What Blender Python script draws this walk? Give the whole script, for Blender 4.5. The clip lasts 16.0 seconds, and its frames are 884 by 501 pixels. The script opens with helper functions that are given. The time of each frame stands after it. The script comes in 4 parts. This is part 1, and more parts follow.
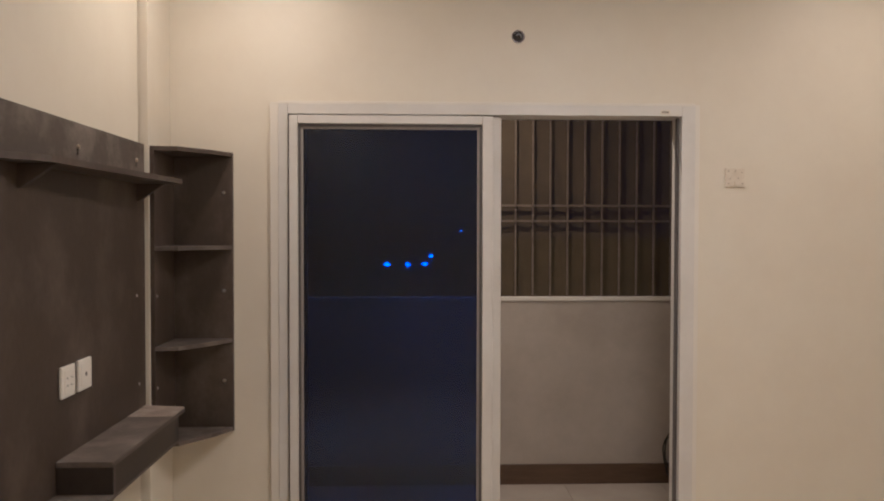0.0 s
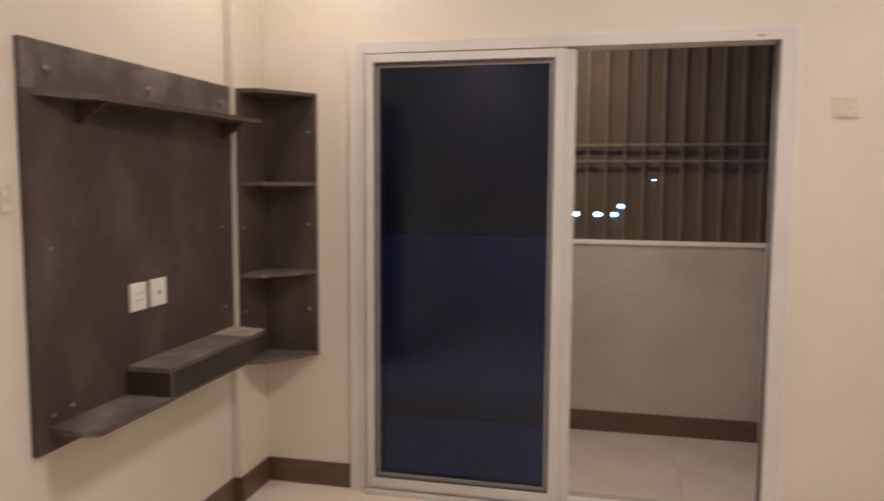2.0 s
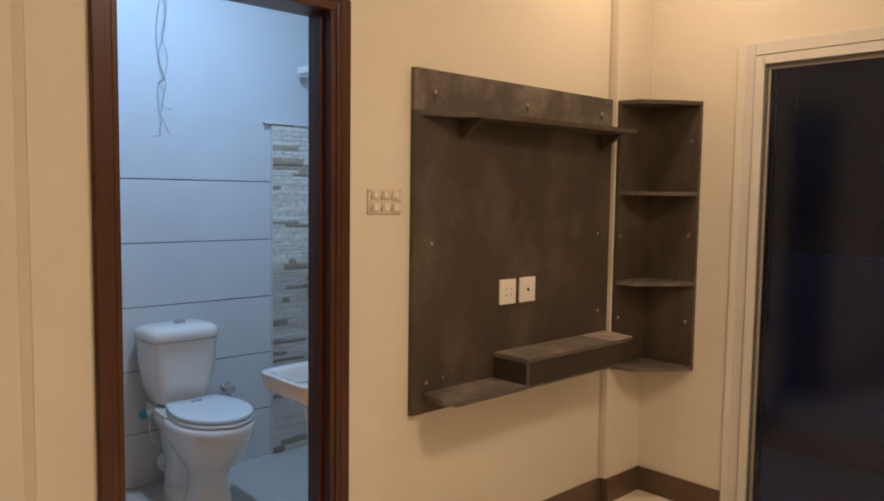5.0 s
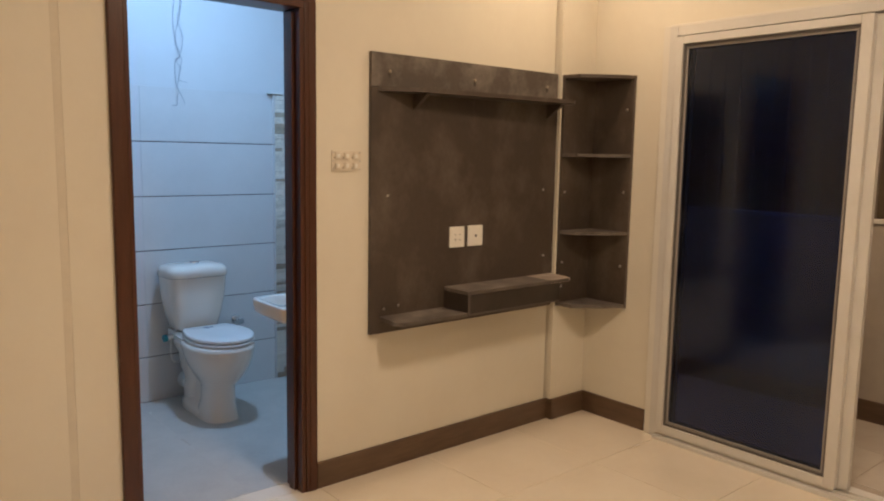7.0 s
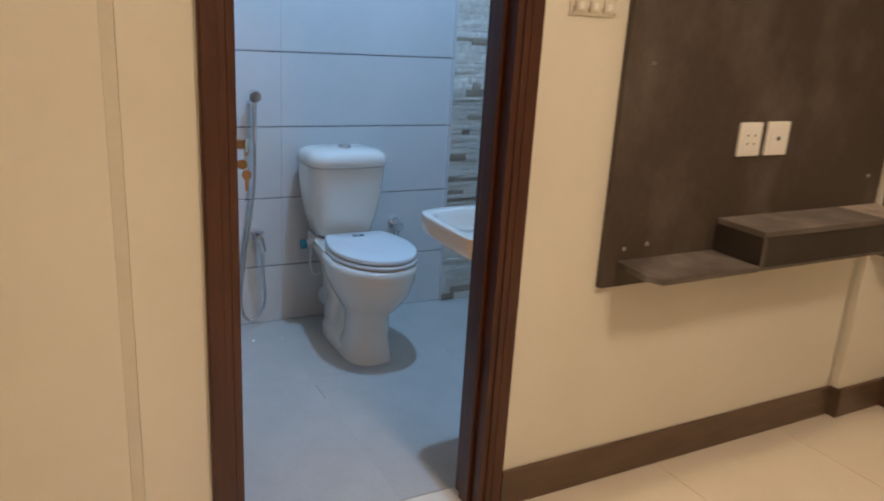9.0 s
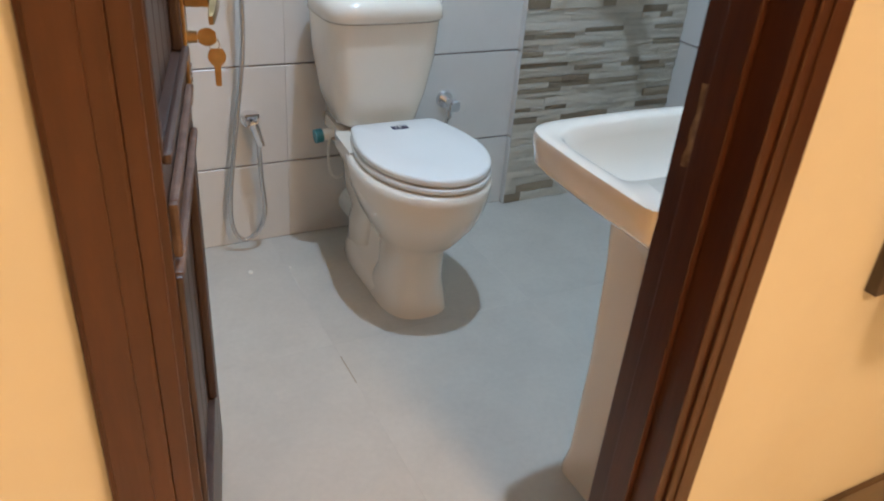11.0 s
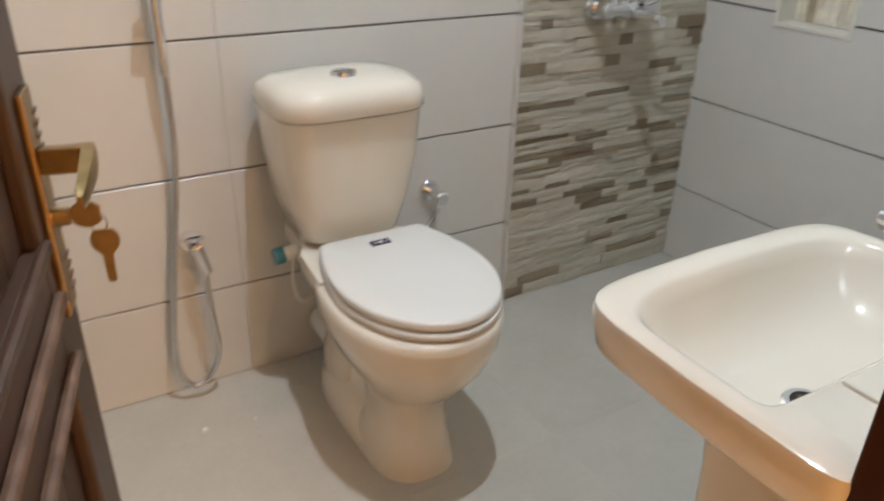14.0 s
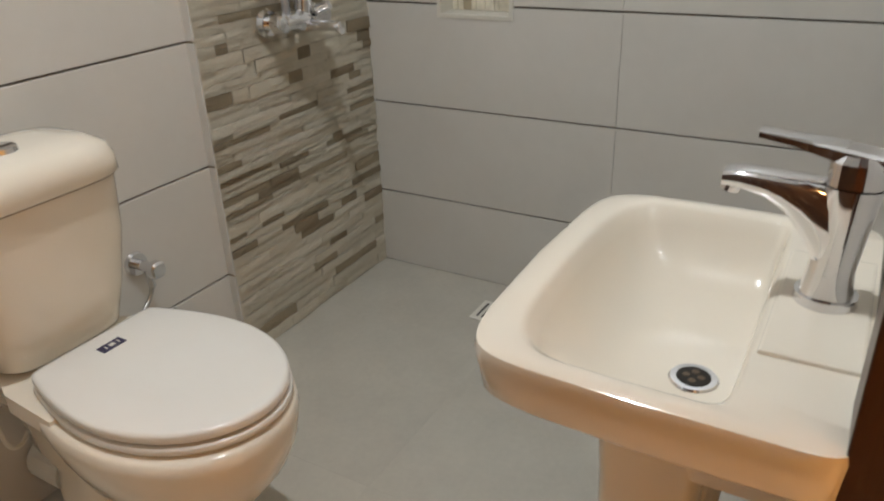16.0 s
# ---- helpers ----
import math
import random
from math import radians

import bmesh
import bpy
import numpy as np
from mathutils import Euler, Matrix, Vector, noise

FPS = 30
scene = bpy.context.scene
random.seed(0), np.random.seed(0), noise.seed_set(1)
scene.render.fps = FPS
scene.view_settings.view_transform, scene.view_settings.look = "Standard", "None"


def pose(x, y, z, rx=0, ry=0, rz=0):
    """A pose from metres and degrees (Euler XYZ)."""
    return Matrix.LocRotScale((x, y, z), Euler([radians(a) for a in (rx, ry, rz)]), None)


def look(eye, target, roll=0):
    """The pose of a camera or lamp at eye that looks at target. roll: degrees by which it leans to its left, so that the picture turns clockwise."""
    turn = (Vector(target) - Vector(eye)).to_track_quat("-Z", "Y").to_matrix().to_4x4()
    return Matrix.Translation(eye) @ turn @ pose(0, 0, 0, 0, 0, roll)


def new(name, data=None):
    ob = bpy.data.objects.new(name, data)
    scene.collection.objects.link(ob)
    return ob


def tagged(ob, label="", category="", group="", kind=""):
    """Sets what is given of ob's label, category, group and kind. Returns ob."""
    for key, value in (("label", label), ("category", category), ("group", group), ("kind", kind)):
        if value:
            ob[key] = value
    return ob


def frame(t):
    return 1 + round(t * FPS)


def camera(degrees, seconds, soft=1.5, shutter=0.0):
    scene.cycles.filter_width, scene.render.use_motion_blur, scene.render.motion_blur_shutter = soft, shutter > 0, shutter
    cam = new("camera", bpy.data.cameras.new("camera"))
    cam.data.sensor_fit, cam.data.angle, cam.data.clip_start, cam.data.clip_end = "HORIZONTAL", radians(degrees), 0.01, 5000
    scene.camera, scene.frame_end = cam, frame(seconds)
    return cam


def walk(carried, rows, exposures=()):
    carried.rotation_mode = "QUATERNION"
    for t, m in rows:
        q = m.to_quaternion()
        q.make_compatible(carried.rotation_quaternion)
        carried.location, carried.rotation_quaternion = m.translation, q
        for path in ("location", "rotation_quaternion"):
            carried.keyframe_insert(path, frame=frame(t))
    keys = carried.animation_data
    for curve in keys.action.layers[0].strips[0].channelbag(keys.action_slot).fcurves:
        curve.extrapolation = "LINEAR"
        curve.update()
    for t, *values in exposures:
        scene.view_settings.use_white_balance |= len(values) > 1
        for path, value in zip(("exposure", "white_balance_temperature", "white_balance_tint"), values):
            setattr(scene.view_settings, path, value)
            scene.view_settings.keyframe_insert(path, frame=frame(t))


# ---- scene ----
cam = camera(61.1, 16.0, soft=1.9, shutter=0.5)
PATH = [
    (0, (1.088, -3.271, 1.487), (1.158, -1.273, 1.439), 0.1),
    (0.5, (1.254, -3.149, 1.469), (1.258, -1.151, 1.384), -0.0),
    (1, (1.461, -3.046, 1.455), (1.365, -1.052, 1.33), 0.4),
    (1.5, (1.561, -3.083, 1.444), (1.359, -1.1, 1.279), -0.7),
    (2, (1.631, -3.23, 1.435), (1.184, -1.289, 1.252), 0.3),
    (2.5, (1.683, -3.214, 1.426), (0.84, -1.409, 1.251), 0.9),
    (3, (1.746, -3.11, 1.432), (0.601, -1.478, 1.284), 0.5),
    (3.5, (1.768, -3.062, 1.426), (0.462, -1.552, 1.303), -0.1),
    (4, (1.767, -3.037, 1.416), (0.385, -1.596, 1.299), 0.0),
    (6.5, (2.535, -3.265, 1.399), (1.035, -1.959, 1.19), 1.3),
    (7, (2.641, -3.256, 1.405), (1.125, -1.975, 1.155), 1.0),
    (7.5, (2.491, -3.201, 1.361), (0.894, -2.035, 1.064), 1.4),
    (8, (2.151, -3.064, 1.363), (0.496, -2.016, 0.959), 1.4),
    (8.5, (1.821, -2.904, 1.319), (0.151, -1.918, 0.831), 2.2),
    (9, (1.508, -2.757, 1.292), (-0.171, -1.833, 0.719), 3.4),
    (9.5, (1.202, -2.688, 1.266), (-0.449, -1.786, 0.588), 3.4),
    (10, (0.949, -2.608, 1.222), (-0.673, -1.722, 0.455), 4.4),
    (12.3, (0.238, -2.355, 1.125), (-1.184, -1.546, -0.051), 3.8),
    (12.5, (0.218, -2.344, 1.103), (-1.233, -1.537, -0.036), 3.6),
    (13, (0.147, -2.29, 1.107), (-1.358, -1.532, 0.003), 3.3),
    (13.5, (0.127, -2.273, 1.138), (-1.435, -1.523, 0.130), 1.5),
    (14, (0.096, -2.289, 1.187), (-1.428, -1.365, 0.28), 1.5),
    (14.5, (0.044, -2.297, 1.192), (-1.31, -1.079, 0.364), 0.2),
    (15, (-0.031, -2.293, 1.198), (-1.152, -0.854, 0.388), -0.6),
    (15.5, (-0.091, -2.302, 1.186), (-1.099, -0.786, 0.365), -1.4),
    (16, (-0.154, -2.3, 1.158), (-1.077, -0.76, 0.283), -2.3),
]
walk(cam, [(t, look(eye, aim, roll)) for t, eye, aim, roll in PATH],
     [(0.0, 0.0, 4080, 10), (1.5, 0.34, 4080, 11), (2.0, 0.30, 4150, 12), (2.5, 0.58, 4280, 4), (3.0, 0.30, 5250, 12), (3.5, 0.27, 5300, 11), (4.2, 0.22, 5250, 11), (6.5, 0.06, 4850, 9), (7.0, 0.24, 4880, 8), (8.5, 0.27, 4650, 6), (10.0, 0.60, 5400, 9), (12.3, 1.08, 7400, 14), (13.5, 1.01, 7900, 16), (14.5, 0.83, 8600, 19), (16.0, 0.70, 9300, 20)])

# ---- light ----
world = bpy.data.worlds.new("night")
world.use_nodes = True
scene.world = world
world.node_tree.nodes["Background"].inputs[0].default_value = (0.010, 0.016, 0.040, 1)
world.node_tree.nodes["Background"].inputs[1].default_value = 0.5

WARM = (1.0, 0.605, 0.285)
COOL = (0.53, 0.745, 1.0)


def lamp(name, x, y, z, watts, colour, size):
    data = bpy.data.lights.new(name, "AREA")
    data.shape, data.size, data.energy, data.color = "DISK", size, watts, colour
    ob = new(name, data)
    ob.matrix_world = pose(x, y, z)
    return ob


CEIL = 2.72
# the last, 0.50 wide, is an unseen lamp added to fill the room
LAMPS = ((0.45, -0.55, 7.5, 0.11), (3.1, -0.62, 6, 0.11), (0.38, -4.05, 3, 0.11), (3.1, -4.05, 9, 0.11), (1.85, -1.65, 25, 0.50))
for lx, ly, lw, lsize in LAMPS:
    lamp("downlight_glow", lx, ly, CEIL - 0.012, lw, WARM, lsize)
lamp("bath_panel_glow", -0.725, -1.70, CEIL - 0.030, 15.0, COOL, 0.05)
# extra point light under the same fixture, added to brighten the bathroom walls
bath_fill = bpy.data.lights.new("bath_wall_fill", "POINT")
bath_fill.energy, bath_fill.color, bath_fill.shadow_soft_size = 3.6, COOL, 0.022
new("bath_wall_fill", bath_fill).location = (-0.725, -1.70, CEIL - 0.085)
lamp("balcony_glow", 1.25, 0.55, 2.500, 15.0, WARM, 0.022)


# ---- materials ----
def mat(name, colour, rough=0.5, metal=0.0, second=None, scale=6.0, amount=1.0, bump=0.0, bump_scale=80.0, stretch=(1, 1, 1), spec=0.5, coat=0.0, fine=0.0, spread=None):
    m = bpy.data.materials.new(name)
    m.use_nodes = True
    nt = m.node_tree
    n, l = nt.nodes, nt.links
    b = n["Principled BSDF"]
    b.inputs["Roughness"].default_value, b.inputs["Metallic"].default_value = rough, metal
    b.inputs["Specular IOR Level"].default_value = spec
    b.inputs["Coat Weight"].default_value = coat
    b.inputs["Coat Roughness"].default_value = 0.08
    b.inputs["Base Color"].default_value = (*colour, 1)
    co = n.new("ShaderNodeTexCoord")
    mp = n.new("ShaderNodeMapping")
    mp.inputs["Scale"].default_value = stretch
    l.new(co.outputs["Object"], mp.inputs["Vector"])
    out = None
    if second:
        t1 = n.new("ShaderNodeTexNoise")
        t1.inputs["Scale"].default_value, t1.inputs["Detail"].default_value, t1.inputs["Roughness"].default_value = scale, 6, 0.65
        l.new(mp.outputs[0], t1.inputs["Vector"])
        r = n.new("ShaderNodeValToRGB")
        lo, hi = spread or (0.35, 0.68)
        r.color_ramp.elements[0].position, r.color_ramp.elements[1].position = lo, hi
        r.color_ramp.elements[0].color = (*colour, 1)
        r.color_ramp.elements[1].color = (*[c + (s - c) * amount for c, s in zip(colour, second)], 1)
        l.new(t1.outputs["Fac"], r.inputs[0])
        out = r.outputs[0]
        if fine:
            t2 = n.new("ShaderNodeTexNoise")
            t2.inputs["Scale"].default_value, t2.inputs["Detail"].default_value = scale * 14, 3
            l.new(mp.outputs[0], t2.inputs["Vector"])
            mr = n.new("ShaderNodeMapRange")
            mr.inputs["To Min"].default_value, mr.inputs["To Max"].default_value = 1 - fine, 1 + fine
            l.new(t2.outputs["Fac"], mr.inputs["Value"])
            mx = n.new("ShaderNodeVectorMath")
            mx.operation = "SCALE"
            l.new(out, mx.inputs[0])
            l.new(mr.outputs[0], mx.inputs["Scale"])
            out = mx.outputs[0]
        l.new(out, b.inputs["Base Color"])
        rr = n.new("ShaderNodeMapRange")
        rr.inputs["To Min"].default_value, rr.inputs["To Max"].default_value = rough * 0.88, min(1, rough * 1.14)
        l.new(t1.outputs["Fac"], rr.inputs["Value"])
        l.new(rr.outputs[0], b.inputs["Roughness"])
    if bump:
        tb = n.new("ShaderNodeTexNoise")
        tb.inputs["Scale"].default_value, tb.inputs["Detail"].default_value = bump_scale, 4
        l.new(mp.outputs[0], tb.inputs["Vector"])
        bp = n.new("ShaderNodeBump")
        bp.inputs["Strength"].default_value, bp.inputs["Distance"].default_value = bump, 0.004
        l.new(tb.outputs["Fac"], bp.inputs["Height"])
        l.new(bp.outputs[0], b.inputs["Normal"])
    return m


def stone_mat(name, source):
    """Split-face stone strips: mostly cream, some brown, chosen piece by piece."""
    m = mat(name, (0.5, 0.43, 0.34), 0.85, bump=1.0, bump_scale=34)
    n, l = m.node_tree.nodes, m.node_tree.links
    if source == "object":
        s = n.new("ShaderNodeObjectInfo").outputs["Random"]
    else:
        s = n.new("ShaderNodeNewGeometry").outputs["Random Per Island"]
    r = n.new("ShaderNodeValToRGB")
    r.color_ramp.interpolation = "CONSTANT"
    e = r.color_ramp.elements
    e[0].position, e[0].color = 0.0, (0.34, 0.262, 0.175, 1)
    e[1].position, e[1].color = 0.10, (0.44, 0.35, 0.24, 1)
    for p, c in ((0.19, (0.73, 0.65, 0.52)), (0.45, (0.79, 0.715, 0.585)), (0.65, (0.75, 0.675, 0.545)), (0.85, (0.82, 0.745, 0.62))):
        k = e.new(p)
        k.color = (*c, 1)
    l.new(s, r.inputs[0])
    t = n.new("ShaderNodeTexNoise")
    t.inputs["Scale"].default_value, t.inputs["Detail"].default_value = 38, 8
    co = n.new("ShaderNodeTexCoord")
    l.new(co.outputs["Object"], t.inputs["Vector"])
    mr = n.new("ShaderNodeMapRange")
    mr.inputs["From Min"].default_value, mr.inputs["From Max"].default_value = 0.3, 0.7
    mr.inputs["To Min"].default_value, mr.inputs["To Max"].default_value = 0.80, 1.10
    l.new(t.outputs["Fac"], mr.inputs["Value"])
    mx = n.new("ShaderNodeVectorMath")
    mx.operation = "SCALE"
    l.new(r.outputs[0], mx.inputs[0])
    l.new(mr.outputs[0], mx.inputs["Scale"])
    l.new(mx.outputs[0], n["Principled BSDF"].inputs["Base Color"])
    return m


def glow(name, colour, strength):
    m = bpy.data.materials.new(name)
    m.use_nodes = True
    b = m.node_tree.nodes["Principled BSDF"]
    b.inputs["Base Color"].default_value = (*colour, 1)
    b.inputs["Emission Color"].default_value = (*colour, 1)
    b.inputs["Emission Strength"].default_value = strength
    return m


def pane_mat(name, tint, gloss_rough=0.07):
    """Tinted sheet glass: a coloured see-through sheet with a mirror's sheen at grazing angles."""
    m = bpy.data.materials.new(name)
    m.use_nodes = True
    n, l = m.node_tree.nodes, m.node_tree.links
    n.remove(n["Principled BSDF"])
    tr, gl, mix, fr = n.new("ShaderNodeBsdfTransparent"), n.new("ShaderNodeBsdfGlossy"), n.new("ShaderNodeMixShader"), n.new("ShaderNodeFresnel")
    tr.inputs[0].default_value = (*tint, 1)
    gl.inputs["Roughness"].default_value = gloss_rough
    gl.inputs["Color"].default_value = (0.9, 0.88, 0.85, 1)
    fr.inputs[0].default_value = 1.54
    l.new(fr.outputs[0], mix.inputs[0])
    l.new(tr.outputs[0], mix.inputs[1])
    l.new(gl.outputs[0], mix.inputs[2])
    dif, dust = n.new("ShaderNodeBsdfDiffuse"), n.new("ShaderNodeMixShader")
    dif.inputs[0].default_value = (0.026, 0.045, 0.085, 1)
    tn = n.new("ShaderNodeTexNoise")
    tn.inputs["Scale"].default_value, tn.inputs["Detail"].default_value = 2.2, 5
    mr = n.new("ShaderNodeMapRange")
    mr.inputs["From Min"].default_value, mr.inputs["From Max"].default_value = 0.36, 0.66
    mr.inputs["To Min"].default_value, mr.inputs["To Max"].default_value = 0.01, 0.16
    l.new(tn.outputs["Fac"], mr.inputs["Value"])
    l.new(mr.outputs[0], dust.inputs[0])
    l.new(mix.outputs[0], dust.inputs[1])
    l.new(dif.outputs[0], dust.inputs[2])
    l.new(dust.outputs[0], n["Material Output"].inputs[0])
    return m


def net_mat(name):
    """A fine brown shade net that lets a little of the far lights through."""
    m = mat(name, (0.080, 0.060, 0.030), 0.9, second=(0.110, 0.083, 0.043), scale=3, bump=0.2, bump_scale=300)
    n, l = m.node_tree.nodes, m.node_tree.links
    tr, mix = n.new("ShaderNodeBsdfTransparent"), n.new("ShaderNodeMixShader")
    mix.inputs[0].default_value = 0.12
    l.new(n["Principled BSDF"].outputs[0], mix.inputs[1])
    l.new(tr.outputs[0], mix.inputs[2])
    l.new(mix.outputs[0], n["Material Output"].inputs[0])
    return m


M_WALL = mat("wall_paint", (0.71, 0.665, 0.55), 0.5, second=(0.67, 0.615, 0.50), scale=1.6, bump=0.06, bump_scale=60, fine=0.015)
M_BAND = mat("darker_band", (0.60, 0.545, 0.435), 0.6, second=(0.65, 0.60, 0.485), scale=5, fine=0.04)
M_CEIL = mat("ceiling_paint", (0.78, 0.75, 0.70), 0.8, second=(0.74, 0.71, 0.66), scale=2)
M_BATHPAINT = mat("bath_paint", (0.655, 0.635, 0.60), 0.5, second=(0.625, 0.605, 0.57), scale=2)
M_FLOOR = mat("floor_tile", (0.80, 0.715, 0.575), 0.13, second=(0.75, 0.66, 0.52), scale=2.2, fine=0.02)
M_GROUT = mat("floor_grout", (0.42, 0.36, 0.29), 0.8, second=(0.35, 0.3, 0.24), scale=20)
M_BALTILE = mat("balcony_tile", (0.55, 0.49, 0.41), 0.2, second=(0.48, 0.42, 0.35), scale=3)
M_BASE = mat("baseboard_tile", (0.088, 0.054, 0.031), 0.3, second=(0.13, 0.082, 0.048), scale=5, stretch=(1, 1, 6), fine=0.1)
M_WENGE = mat("wenge_board", (0.062, 0.046, 0.034), 0.48, second=(0.155, 0.124, 0.096), scale=2.6, fine=0.18, bump=0.1, bump_scale=40, stretch=(1.5, 1.5, 1), spread=(0.47, 0.86))
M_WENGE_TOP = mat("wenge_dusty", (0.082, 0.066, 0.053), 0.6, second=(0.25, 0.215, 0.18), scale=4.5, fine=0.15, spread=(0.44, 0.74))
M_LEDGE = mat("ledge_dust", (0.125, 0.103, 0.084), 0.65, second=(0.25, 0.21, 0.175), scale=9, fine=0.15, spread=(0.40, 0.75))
# wenge darkened further: shade of the box faces is in the colour
M_WENGE_SHADE = mat("wenge_shaded", (0.028, 0.021, 0.015), 0.5, second=(0.048, 0.037, 0.028), scale=5, fine=0.15)
M_EDGE = mat("board_edge", (0.085, 0.069, 0.055), 0.6, second=(0.12, 0.10, 0.083), scale=9)
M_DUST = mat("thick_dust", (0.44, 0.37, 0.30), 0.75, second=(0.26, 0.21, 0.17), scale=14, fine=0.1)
M_CHAR = mat("frame_wood", (0.048, 0.0145, 0.0055), 0.33, second=(0.073, 0.0235, 0.009), scale=7, stretch=(6, 6, 0.7), fine=0.15, bump=0.12, bump_scale=30)
M_LEAF = mat("leaf_wood", (0.046, 0.025, 0.018), 0.42, second=(0.074, 0.043, 0.032), scale=6, stretch=(6, 6, 0.7), fine=0.15, bump=0.12, bump_scale=30)
M_WORN = mat("worn_edge", (0.19, 0.125, 0.095), 0.5, second=(0.085, 0.048, 0.034), scale=18)
M_BARE = mat("bare_wood", (0.34, 0.24, 0.13), 0.7, second=(0.12, 0.06, 0.03), scale=40)
M_ALU = mat("white_aluminium", (0.66, 0.64, 0.60), 0.35, second=(0.60, 0.575, 0.53), scale=3, fine=0.03)
M_ALU_EDGE = mat("gasket", (0.10, 0.09, 0.085), 0.6)
M_BEAD = mat("glazing_bead", (0.30, 0.28, 0.26), 0.5)
M_TRIM = mat("trim_paint", (0.72, 0.69, 0.62), 0.5, second=(0.68, 0.64, 0.56), scale=3)
M_GLASS = pane_mat("tinted_glass", (0.34, 0.44, 0.72), 0.12)
M_PLASTIC = mat("white_plastic", (0.78, 0.75, 0.68), 0.35)
M_CREAM = mat("painted_plate", (0.70, 0.64, 0.52), 0.45, second=(0.60, 0.53, 0.42), scale=30)
M_DARK = mat("dark_recess", (0.02, 0.016, 0.013), 0.8)
M_SCREW = mat("screw_metal", (0.5, 0.48, 0.45), 0.35, 1.0)
M_TILE = mat("wall_tile", (0.68, 0.65, 0.605), 0.26, second=(0.64, 0.61, 0.565), scale=2.5, fine=0.015)
M_JOINT = mat("tile_joint", (0.15, 0.125, 0.11), 0.8)
M_FLOORB = mat("bath_floor_tile", (0.53, 0.495, 0.43), 0.42, second=(0.45, 0.42, 0.365), scale=4.5, fine=0.06, spread=(0.38, 0.80))
M_GROUTB = mat("bath_grout", (0.50, 0.465, 0.405), 0.6)
M_CERAMIC = mat("ceramic", (0.85, 0.762, 0.645), 0.1, second=(0.83, 0.738, 0.615), scale=2, coat=0.6)
M_SEAT = mat("seat_plastic", (0.82, 0.79, 0.74), 0.22, second=(0.80, 0.765, 0.71), scale=4)
M_CHROME = mat("chrome", (0.80, 0.80, 0.82), 0.07, 1.0)
M_PIPE = mat("dull_pipe", (0.42, 0.42, 0.43), 0.42, 0.7)
M_STEEL = mat("hose_steel", (0.62, 0.62, 0.63), 0.25, 1.0)
M_BRASS = mat("old_brass", (0.48, 0.32, 0.15), 0.30, 1.0, second=(0.33, 0.215, 0.105), scale=30)
M_TEAL = mat("teal_cap", (0.03, 0.20, 0.24), 0.4)
M_BADGE = mat("badge_navy", (0.02, 0.02, 0.07), 0.3)
M_BARS = mat("iron_bar", (0.175, 0.142, 0.102), 0.5, second=(0.13, 0.102, 0.074), scale=20)
M_NET = net_mat("shade_net")
M_STONEBACK = mat("stone_bed", (0.42, 0.36, 0.28), 0.9)
M_SLOT = mat("plate_slot", (0.36, 0.30, 0.22), 0.7)
M_BALWALL = mat("balcony_paint", (0.48, 0.43, 0.36), 0.7, second=(0.39, 0.345, 0.285), scale=2.5, bump=0.1, bump_scale=40)
M_CABLE = mat("cable", (0.02, 0.02, 0.02), 0.5)
M_WIRE = mat("grey_wire", (0.27, 0.27, 0.28), 0.5)
M_STONE = stone_mat("ledge_stone", "object")
M_STONE_REST = stone_mat("ledge_stone_joined", "island")
M_GROUND = mat("dark_ground", (0.05, 0.05, 0.05), 0.9, second=(0.03, 0.035, 0.03), scale=0.3)
M_GLOW = glow("lamp_disc", (1.0, 0.8, 0.55), 12)
M_BULB = glow("bulb_glass", (0.9, 0.96, 1.0), 14)
M_STREET = glow("street_glow", (0.45, 0.78, 1.0), 130)


# ---- builders ----
def part(name, bm, material, parent=None, label=""):
    """Links a bmesh as one mesh object, under a thing or a part where one is given."""
    me = bpy.data.meshes.new(name)
    bm.to_mesh(me)
    bm.free()
    me.materials.append(material)
    ob = new(name, me)
    if parent is not None:
        ob.parent = parent
        ob.matrix_parent_inverse = Matrix.Identity(4)
        up = parent.matrix_basis if parent.parent is None else parent.parent.matrix_basis @ parent.matrix_basis
        ob.matrix_basis = up.inverted() if parent.type == "EMPTY" and not parent.get("local") else Matrix.Identity(4)
    if label:
        ob["label"] = label
    return ob


def thing(name, at, label, category, group="", kind="", local=False, m=None):
    """An Empty at the base of a thing. local: its parts are built in its own axes."""
    ob = new(name)
    ob.empty_display_size = 0.05
    ob.matrix_basis = m if m is not None else Matrix.Translation(at)
    if local:
        ob["local"] = 1
    return tagged(ob, label, category, group, kind)


def box(x0, x1, y0, y1, z0, z1, bevel=0.0, bm=None):
    bm = bm or bmesh.new()
    got = bmesh.ops.create_cube(bm, size=1.0, matrix=Matrix.Translation(((x0 + x1) / 2, (y0 + y1) / 2, (z0 + z1) / 2)) @ Matrix.Diagonal((abs(x1 - x0), abs(y1 - y0), abs(z1 - z0), 1)))
    if bevel:
        edges = {e for v in got["verts"] for e in v.link_edges}
        bmesh.ops.bevel(bm, geom=list(edges), offset=bevel, segments=2, profile=0.6, affect="EDGES")
    return bm


def smooth(ob, angle=40):
    for p in ob.data.polygons:
        p.use_smooth = True
    ob.data.set_sharp_from_angle(angle=radians(angle))
    return ob


